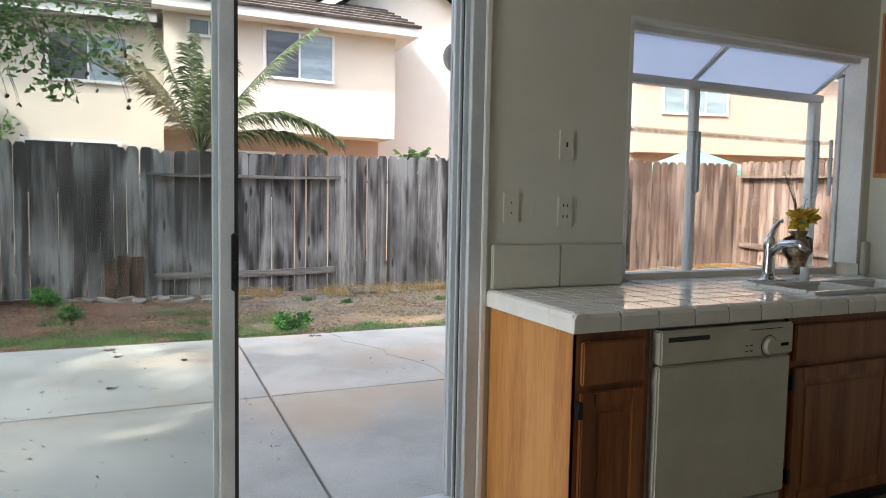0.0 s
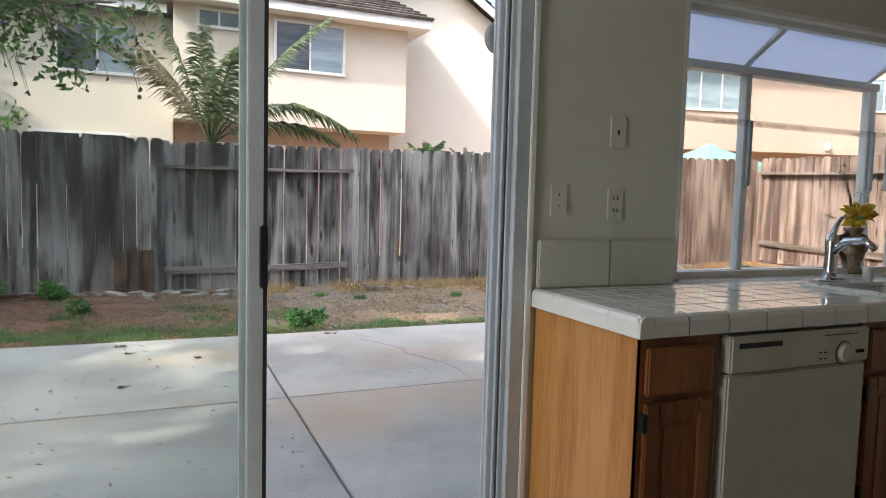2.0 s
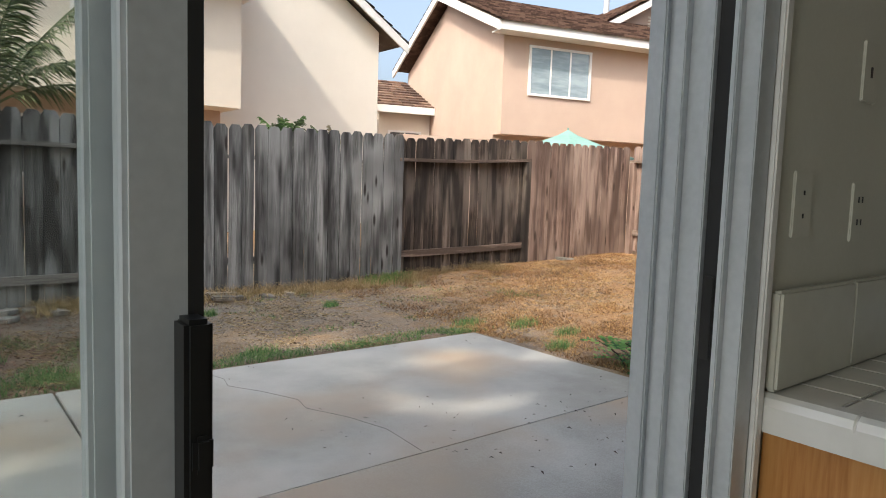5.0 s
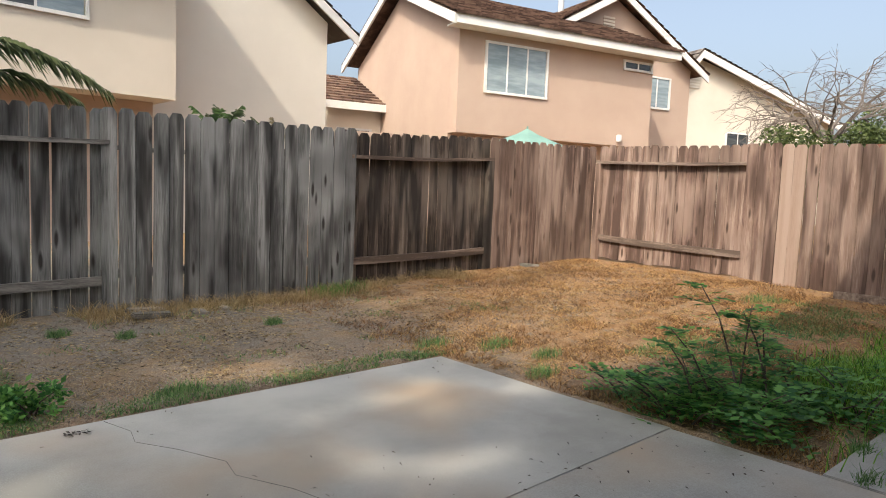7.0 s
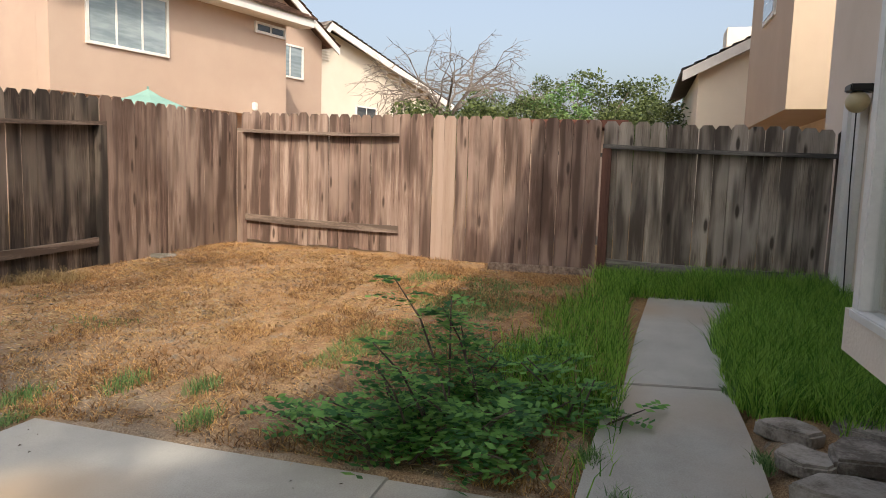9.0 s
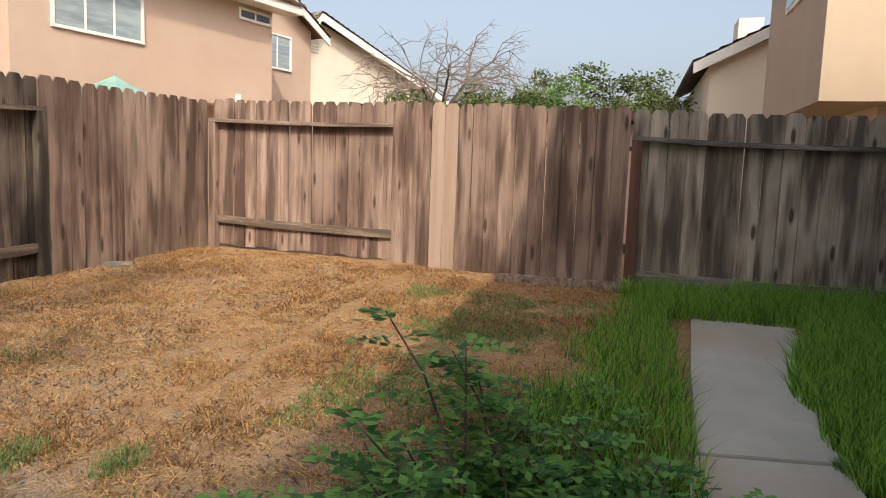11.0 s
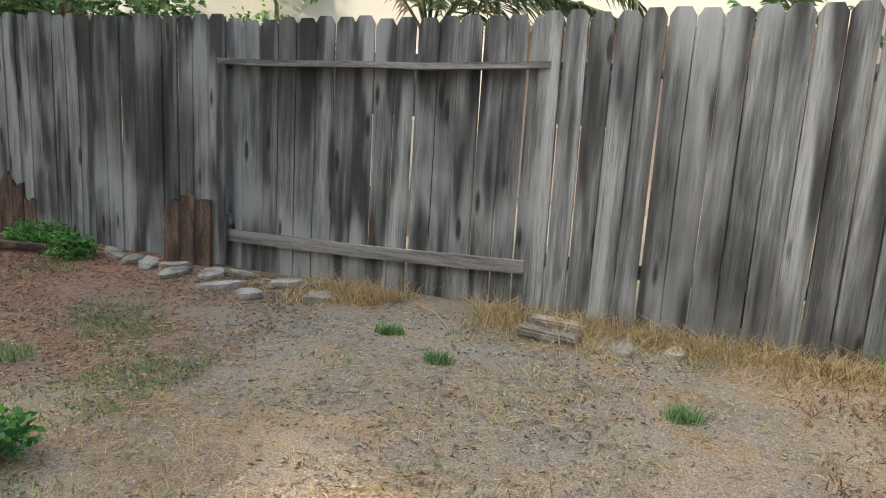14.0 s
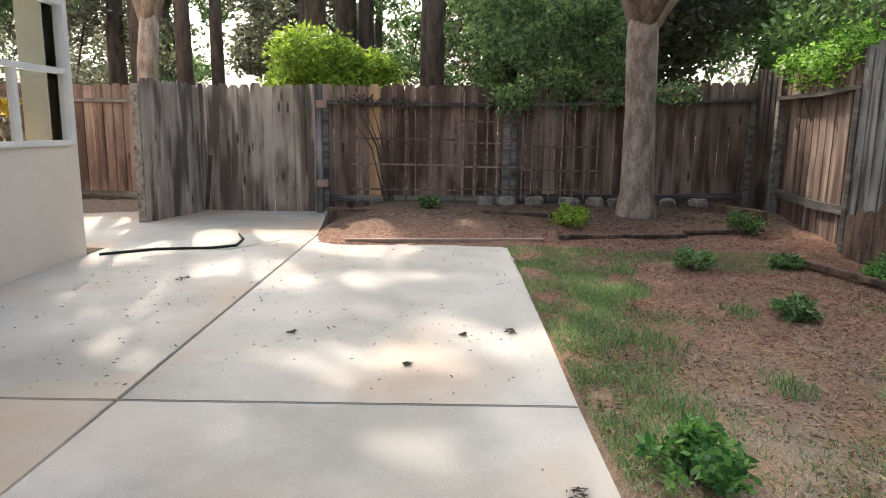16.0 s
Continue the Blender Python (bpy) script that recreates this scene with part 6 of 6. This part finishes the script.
for k in range(26):
    px, py, pz = rp.uniform(3.0, 4.3), rp.uniform(-0.2, 0.3), rp.uniform(1.95, 2.6)
    pod = lathe([(0.0, -0.006), (0.02, -0.004), (0.024, 0.0), (0.02, 0.004), (0.0, 0.006)], 9)
    bmesh.ops.transform(pod, matrix=pose(px, py, pz, rp.uniform(50, 90), 0, rp.uniform(0, 360)), verts=pod.verts)
    part("seed_pod", pod, BARK_DARK, corner_tree, "dry brown seed pod" if k == 0 else "")
    part("twig", tube([(px, py, pz + 0.02), (px - 0.03, py, pz + 0.15), (px - 0.09, py, pz + 0.34)], [0.002, 0.003, 0.004], 5), BARK_DARK, corner_tree)
# tall dark trees beyond the side fence
for k, (x, y, h) in enumerate(((-13.0, 8.4, 9.5), (-10.0, 10.2, 8.0), (-12.5, 11.5, 10.0), (-13.0, -1.5, 13.0), (-13.5, 15.0, 10.0), (-16.0, 2.5, 9.0), (-17.0, 6.5, 11.0), (-18.0, 10.0, 11.0), (-8.0, -1.8, 9.0), (-8.2, 10.4, 6.0), (-22.0, -4.0, 11.0), (-24.0, 0.0, 12.0), (-23.0, 4.0, 12.0), (-25.0, 8.0, 12.0), (-22.0, 12.0, 11.0), (-21.0, -8.0, 11.0))):
    cr = clumps(0, 0, h * 0.52, 1.8, 2.2, h * 0.46, 46, 0.62, 50 + k)
    tree((x, y, -0.1), ([(0, 0, 0), (0.1, 0, h * 0.25), (0.05, 0.1, h * 0.5)], [0.28, 0.2, 0.13]), 12, cr, 11000, 0.19, LEAF_PINE if k % 2 else LEAF_DARK, BARK_DARK, "tall dusky evergreen beyond the side fence", 50 + k)
for k, (x, y, h) in enumerate(((-6.5, 15.0, 5.5), (-3.0, 17.0, 5.5), (-9.0, 19.0, 7.0), (-5.5, 12.6, 4.2), (-3.4, 13.0, 4.4), (-8.0, 14.0, 6.0))):
    cr = clumps(0, 0, h * 0.62, 2.0, 1.6, h * 0.32, 26, 0.55, 70 + k)
    tree((x, y, 0), ([(0, 0, 0), (0.1, 0, h * 0.3), (0, 0.1, h * 0.45)], [0.18, 0.14, 0.1]), 8, cr, 9000, 0.13, LEAF_MID if k % 2 else LEAF_DARK, BARK, "leafy green tree behind the back fence", 70 + k)
# high, thin crowns added out of view to dapple the patio and back fence
for k, (x, y, h) in enumerate(((-9.2, 2.3, 13.0), (-11.2, 3.6, 14.0), (-8.2, 1.2, 13.0), (-7.0, 2.5, 12.5), (-9.0, 6.4, 13.0), (-10.5, 5.0, 13.0), (-6.3, 6.6, 13.0))):
    cr = clumps(0, 0, h * 0.8, 1.9, 2.0, h * 0.22, 36, 0.25, 150 + k)
    tree((x, y, -0.1), ([(0, 0, 0), (0.1, 0, h * 0.25), (0.05, 0.1, h * 0.55)], [0.15, 0.12, 0.08]), 9, cr, 3000, 0.2, LEAF_PINE, BARK_DARK, "tall pine added beyond the side fence, its thin crown out of view", 150 + k)
# denser, higher crowns added out of view to shade the back of the yard
for k, (x, y, h) in enumerate(((-14.6, 4.6, 17.5), (-12.3, 4.3, 17.0), (-10.2, 4.7, 17.5), (-8.3, 4.4, 17.0))):
    cr = clumps(0, 0, h * 0.86, 1.9, 1.5, 2.4, 26, 0.5, 170 + k)
    tree((x, y, -0.1), ([(0, 0, 0), (0.1, 0, h * 0.3), (0.05, 0.1, h * 0.7)], [0.22, 0.17, 0.1]), 10, cr, 4600, 0.19, LEAF_PINE, BARK_DARK, "tall dusky pine added beyond the side fence, its crown out of view", 170 + k)
woods = clumps(-31, 2, 5.5, 3.0, 30, 6.0, 150, 1.7, 201)
link("far_woods", leaf_mesh(woods, 36000, 0.34, 202), LEAF_PINE, label="dusky wood far beyond the side fence", kind="stuff", category="woods")
# the bare forked trunk behind the gate
bare = empty("bare_tree", pose(-5.7, 2.35, 0), "pale forked bare tree trunk behind the gate", "tree")
part("trunk", tube([(0, 0, 0), (0.0, 0.05, 1.2), (0.03, 0.1, 2.0), (0.0, 0.15, 2.6)], [0.16, 0.14, 0.15, 0.13], 12), BARK, bare, smooth=True)
for e in ((0.2, -0.5, 4.6), (-0.1, 0.7, 4.8), (0.5, 0.2, 5.2)):
    part("limb", tube([(0, 0.13, 2.4), (e[0] * 0.4, 0.13 + e[1] * 0.4, 3.2), e], [0.1, 0.08, 0.03], 9), BARK, bare, smooth=True)


def shrub(name, x, y, z, cl, n, leaf, mat, label, seed, droop=0.0):
    s = empty(name, pose(x, y, z), label, "shrub")
    r = random.Random(seed)
    for c in cl[:7]:
        part("stem", tube([(r.uniform(-0.05, 0.05), r.uniform(-0.05, 0.05), -0.02), (c[0] * 0.4, c[1] * 0.4, c[2] * 0.6), c[:3]], [0.006, 0.004, 0.002] if c[2] < 0.6 else [0.012, 0.008, 0.004], 6), BARK_DARK, s)
    link("foliage", leaf_mesh(cl, n, leaf, seed, droop=droop), mat, s)
    return s


shrub("lime_shrub", -6.2, 4.95, 0, clumps(0, 0, 1.85, 0.75, 0.85, 0.6, 30, 0.36, 4), 12000, 0.095, LEAF_LIME, "bright lime green bush rising behind the gate", 4)
shrub("overhanging_shrub", -4.75, 8.0, 0, clumps(0.3, 0.1, 2.15, 0.55, 0.95, 0.75, 26, 0.3, 5) + [(0.6, -0.4, 1.45, 0.25, 0.3, 0.2), (0.6, 0.9, 1.5, 0.2, 0.35, 0.15), (0.6, 1.6, 1.55, 0.2, 0.35, 0.15)], 8500, 0.085, LEAF_DARK, "dark glossy shrub hanging over the trellised fence", 5, 0.5)
shrub("fence_vine", -2.7, 10.75, 0, clumps(0, -0.15, 1.85, 0.9, 0.22, 0.22, 18, 0.22, 6), 4200, 0.06, GRASS_GREEN, "fresh green vine lying over the fence top", 6)
shrub("dry_vine", -4.25, 6.1, 0, clumps(0, 0, 1.38, 0.05, 0.7, 0.06, 10, 0.1, 7), 420, 0.05, BARK_DARK, "dry brown vine along the top of the trellis", 7)
for k, (x, y, s, m2) in enumerate(((2.34, 7.6, 0.18, LEAF_BUSH), (-2.65, 8.05, 0.26, LEAF_LIME), (-0.62, 10.15, 0.22, LEAF_BUSH), (-2.5, 9.9, 0.22, LEAF_MID), (0.0, 9.95, 0.2, LEAF_BUSH), (0.4, 8.9, 0.14, GRASS_DULL), (-1.0, 8.8, 0.2, GRASS_DULL), (-1.1, 9.6, 0.12, LEAF_MID), (-3.6, 6.6, 0.14, LEAF_DARK))):
    shrub("leafy_weed", x, y, ground_z(x, y), clumps(0, 0, s * 0.5, s * 0.85, s * 0.85, s * 0.4, 16, s * 0.34, 90 + k), 900, 0.042, m2, "low leafy weed growing in the dry yard", 90 + k)


def pinnate(verts, faces, p0, d, length, r, size):
    """A leaf of paired oval leaflets along a midrib."""
    d = d.normalized()
    side = d.cross(Vector((0, 0, 1)))
    side = side.normalized() if side.length > 0.01 else Vector((1, 0, 0))
    n = max(5, int(length / (size * 0.75)))
    for i in range(n):
        f = (i + 1) / n
        c = p0 + d * length * f + Vector((0, 0, -0.25 * length * f * f))
        for sg in (-1, 1):
            u = (side * sg + d * 0.35 + Vector((0, 0, r.uniform(-0.3, 0.15)))).normalized()
            w = d * size * 0.26
            s = size * r.uniform(0.8, 1.2)
            b = len(verts)
            verts += [c, c + u * s * 0.5 + w, c + u * s, c + u * s * 0.5 - w]
            faces.append((b, b + 1, b + 2, b + 3))


def bush(x, y, stems, label, seed):
    r = random.Random(seed)
    b = empty("bush", pose(x, y, ground_z(x, y)), label, "bush")
    for bx, by, tx, ty, tz in stems:
        p0, p2 = Vector((bx, by, -0.02)), Vector((tx, ty, tz))
        p1 = p0.lerp(p2, 0.55) + Vector((0, 0, tz * 0.18))
        st = part("stem", tube([p0, p0.lerp(p1, 0.5) + Vector((0, 0, 0.02)), p1, p2], [0.007, 0.006, 0.005, 0.003], 6), BARK_DARK, b)
        verts, faces = [], []
        n = int(5 + tz * 20)
        for i in range(n):
            f = 0.12 + 0.88 * i / n
            p = (p0.lerp(p1, f * 2) if f < 0.5 else p1.lerp(p2, f * 2 - 1))
            a = i * 2.4 + r.uniform(-0.5, 0.5)
            pinnate(verts, faces, p, Vector((math.cos(a), math.sin(a), r.uniform(0.0, 0.5))), r.uniform(0.14, 0.25), r, 0.06)
        link("leaves", cloud(verts, faces), LEAF_BUSH, st)
    return b


rb = random.Random(8)
low_stems = []
while len(low_stems) < 30:
    along, across = rb.uniform(-0.68, 0.45), rb.uniform(-0.16, 0.34)
    bx, by = 0.656 * along + 0.755 * across, -0.755 * along + 0.656 * across
    if on_slab(5.5 + bx - 0.1, 5.15 + by) or on_slab(5.5 + bx, 5.15 + by - 0.1):
        continue
    a = rb.uniform(0, math.tau)
    low_stems.append((bx, by, bx + 0.26 * math.cos(a), by + 0.26 * math.sin(a), rb.uniform(0.06, 0.24)))
for k in range(34):
    bx, by = (rb.uniform(-0.52, -0.25), rb.uniform(-0.25, 0.85)) if k < 12 else (rb.uniform(-0.35, 1.3), rb.uniform(-0.28, 0.35))
    a = rb.uniform(0, math.tau)
    low_stems.append((bx, by, bx + 0.2 * math.cos(a), by + 0.2 * math.sin(a), rb.uniform(0.05, 0.16) if k < 12 else rb.uniform(0.06, 0.2)))
bush(5.5, 5.15, low_stems, "spreading dark green bush of feathery leaves at the patio corner", 8)
bush(5.5, 5.4, [(0, 0, 0.3, 0.45, 0.66), (0.05, 0.05, 0.4, 0.15, 0.55), (-0.3, 0.0, -0.3, 0.32, 0.45), (-0.35, 0.1, -0.5, 0.22, 0.4), (0.15, -0.1, 0.4, 0.2, 0.5), (0.3, 0.0, 0.6, 0.15, 0.4)], "tall arching leafy stems rising from the bush", 9)


def palm(x, y, z, fronds, length, label, seed, mats, scale_leaf=0.42, wide=0.011):
    """fronds: compass angle, rise and share of the length, and how far each droops."""
    r = random.Random(seed)
    p = empty("palm", pose(x, y, 0), label, "palm")
    part("trunk", tube([(0, 0, 0), (0.02, 0, z * 0.5), (0, 0, z)], [0.14, 0.12, 0.1], 10), BARK_DARK, p)
    for k, (az, rise, share, drop) in enumerate(fronds):
        a, el = math.radians(az), math.radians(rise)
        d = Vector((math.cos(a) * math.cos(el), math.sin(a) * math.cos(el), math.sin(el)))
        l = length * share
        pts = []
        for i in range(13):
            f = i / 12
            pts.append(Vector((0, 0, z)) + d * l * f + Vector((d.x * 0.2 * l * f * f, d.y * 0.2 * l * f * f, -drop * l * f * f)))
        fr = part("rib", tube(pts, [0.018 * (1 - 0.8 * i / 12) for i in range(13)], 5), mats[k % len(mats)], p)
        verts, faces = [], []
        n = int(46 * l)
        for i in range(n):
            f = 0.16 + 0.84 * i / n
            j = min(11, int(f * 12))
            c = pts[j].lerp(pts[j + 1], f * 12 - j)
            t = (pts[j + 1] - pts[j]).normalized()
            sd = t.cross(Vector((0.1, 0.05, 1))).normalized()
            for sg in (-1, 1):
                u = (sd * sg * r.uniform(0.6, 0.95) + t * r.uniform(0.5, 0.8) + Vector((0, 0, r.uniform(-0.5, 0.2)))).normalized()
                s = scale_leaf * (1 - 0.6 * abs(f - 0.45) * 1.6) * r.uniform(0.7, 1.15)
                w = t * wide
                tip = c + u * s + Vector((0, 0, -0.4 * s))
                m3 = c + u * s * 0.5 + Vector((0, 0, -0.06 * s))
                b = len(verts)
                verts += [c - w * 0.4, c + w * 0.4, m3 + w, tip, m3 - w]
                faces.append((b, b + 1, b + 2, b + 3, b + 4))
        link("frond", cloud(verts, faces), mats[k % len(mats)], fr)
    return p


palm(1.85, 12.5, 1.9, ((180, 74, 1.1, 0.12), (8, 60, 1.15, 0.16), (-25, 52, 1.12, 0.72), (200, 60, 0.85, 0.3), (100, 84, 0.75, 0.05), (20, 78, 0.62, 0.05), (-70, 70, 0.9, 0.4), (150, 66, 0.95, 0.3), (60, 55, 1.0, 0.4), (-10, 42, 0.8, 0.6), (250, 76, 0.7, 0.15)), 2.7, "young palm with long grey-green fronds behind the fence", 4, (LEAF_PALM, LEAF_PALM, LEAF_PALM, LEAF_DRYPALM))
SPIKES = tuple((k * 47.0, 62 + 9 * (k % 3), 0.7 + 0.1 * (k % 4), 0.2) for k in range(8))
palm(4.75, 10.75, 1.62, SPIKES, 0.55, "small spiky palm seedling at the fence top", 5, (LEAF_PALM, LEAF_MID), 0.16)
palm(5.35, 10.65, 1.6, SPIKES[:4], 0.5, "small spiky palm seedling at the fence top", 6, (LEAF_DRYPALM, LEAF_PALM), 0.1)


# ---- trees beyond the sunny fence ----
def bare_crown(x, y, h, label, seed, spread=2.6):
    r = random.Random(seed)
    t = empty("bare_tree", pose(x, y, 0), label, "tree")
    part("trunk", tube([(0, 0, 0), (0.05, 0, h * 0.3), (0, 0.1, h * 0.45)], [0.16, 0.13, 0.1], 10), BARK_DARK, t)
    bm = bmesh.new()

    def grow(p, d, l, rad, depth):
        q = p + d * l
        mid = p.lerp(q, 0.5) + Vector((r.uniform(-1, 1), r.uniform(-1, 1), r.uniform(-0.5, 1))) * l * 0.1
        tube([p, mid, q], [rad, rad * 0.8, rad * 0.6], 4, bm, False)
        if depth:
            for _ in range(3 if depth > 1 else 4):
                v = (d + Vector((r.gauss(0, 0.6), r.gauss(0, 0.6), r.gauss(-0.3, 0.45)))).normalized()
                grow(q if r.random() > 0.3 else mid, v, l * r.uniform(0.6, 0.85), rad * 0.55, depth - 1)
    for k in range(9):
        a = k * 0.7
        grow(Vector((0, 0.08, h * 0.42)), Vector((math.cos(a) * 0.8, math.sin(a) * 0.8, r.uniform(0.5, 1.1))).normalized(), spread * 0.42, 0.07, 4)
    tagged(part("branchwork", bm, BARK_MID, t), kind="stuff")


bare_crown(23.5, 10.6, 7.2, "leafless grey branching tree beyond the fence", 5, 3.0)
bare_crown(32.0, 7.6, 6.4, "distant leafless tree above the green crowns", 6, 3.2)
for k, (x, y, h, m2) in enumerate(((21.5, 9.2, 3.6, LEAF_OLIVE), (23.5, 8.0, 3.8, LEAF_OLIVE), (24.5, 6.9, 4.2, LEAF_MID), (25.0, 5.7, 4.9, LEAF_OLIVE), (26.0, 4.6, 4.8, LEAF_OLIVE), (23.5, 3.9, 3.8, LEAF_OLIVE), (29.0, 8.2, 5.2, LEAF_OLIVE), (33.0, 4.5, 5.6, LEAF_OLIVE), (20.5, 10.8, 3.2, LEAF_OLIVE), (28.0, 10.4, 4.6, LEAF_OLIVE))):
    cr = clumps(0, 0, h * 0.62, 1.5, 1.5, h * 0.36, 22, 0.5, 120 + k)
    tree((x, y, 0), ([(0, 0, 0), (0.05, 0, h * 0.3), (0, 0, h * 0.5)], [0.15, 0.12, 0.08]), 6, cr, 5200, 0.13, m2, BARK_DARK, "leafy green tree beyond the sunny fence", 120 + k)

# the small lamp outside the sliding door
dl = empty("porch_light", pose(2.3, 3.915, 1.8), "small grey metal porch light beside the sliding door", "lamp")
part("mount", box(-0.025, 0.001, -0.03, 0.025, 0.03, 0.03, 0.004), ALUM, dl)
bm = bmesh.new()
bmesh.ops.create_uvsphere(bm, u_segments=18, v_segments=12, radius=0.06)
bmesh.ops.scale(bm, verts=bm.verts, vec=(0.8, 0.45, 1.0))
bmesh.ops.translate(bm, verts=bm.verts, vec=(-0.02, 0.05, 0))
part("shade", bm, plain("grey_metal_shade", (0.3, 0.31, 0.31), 0.5, 0.3), dl, smooth=True)
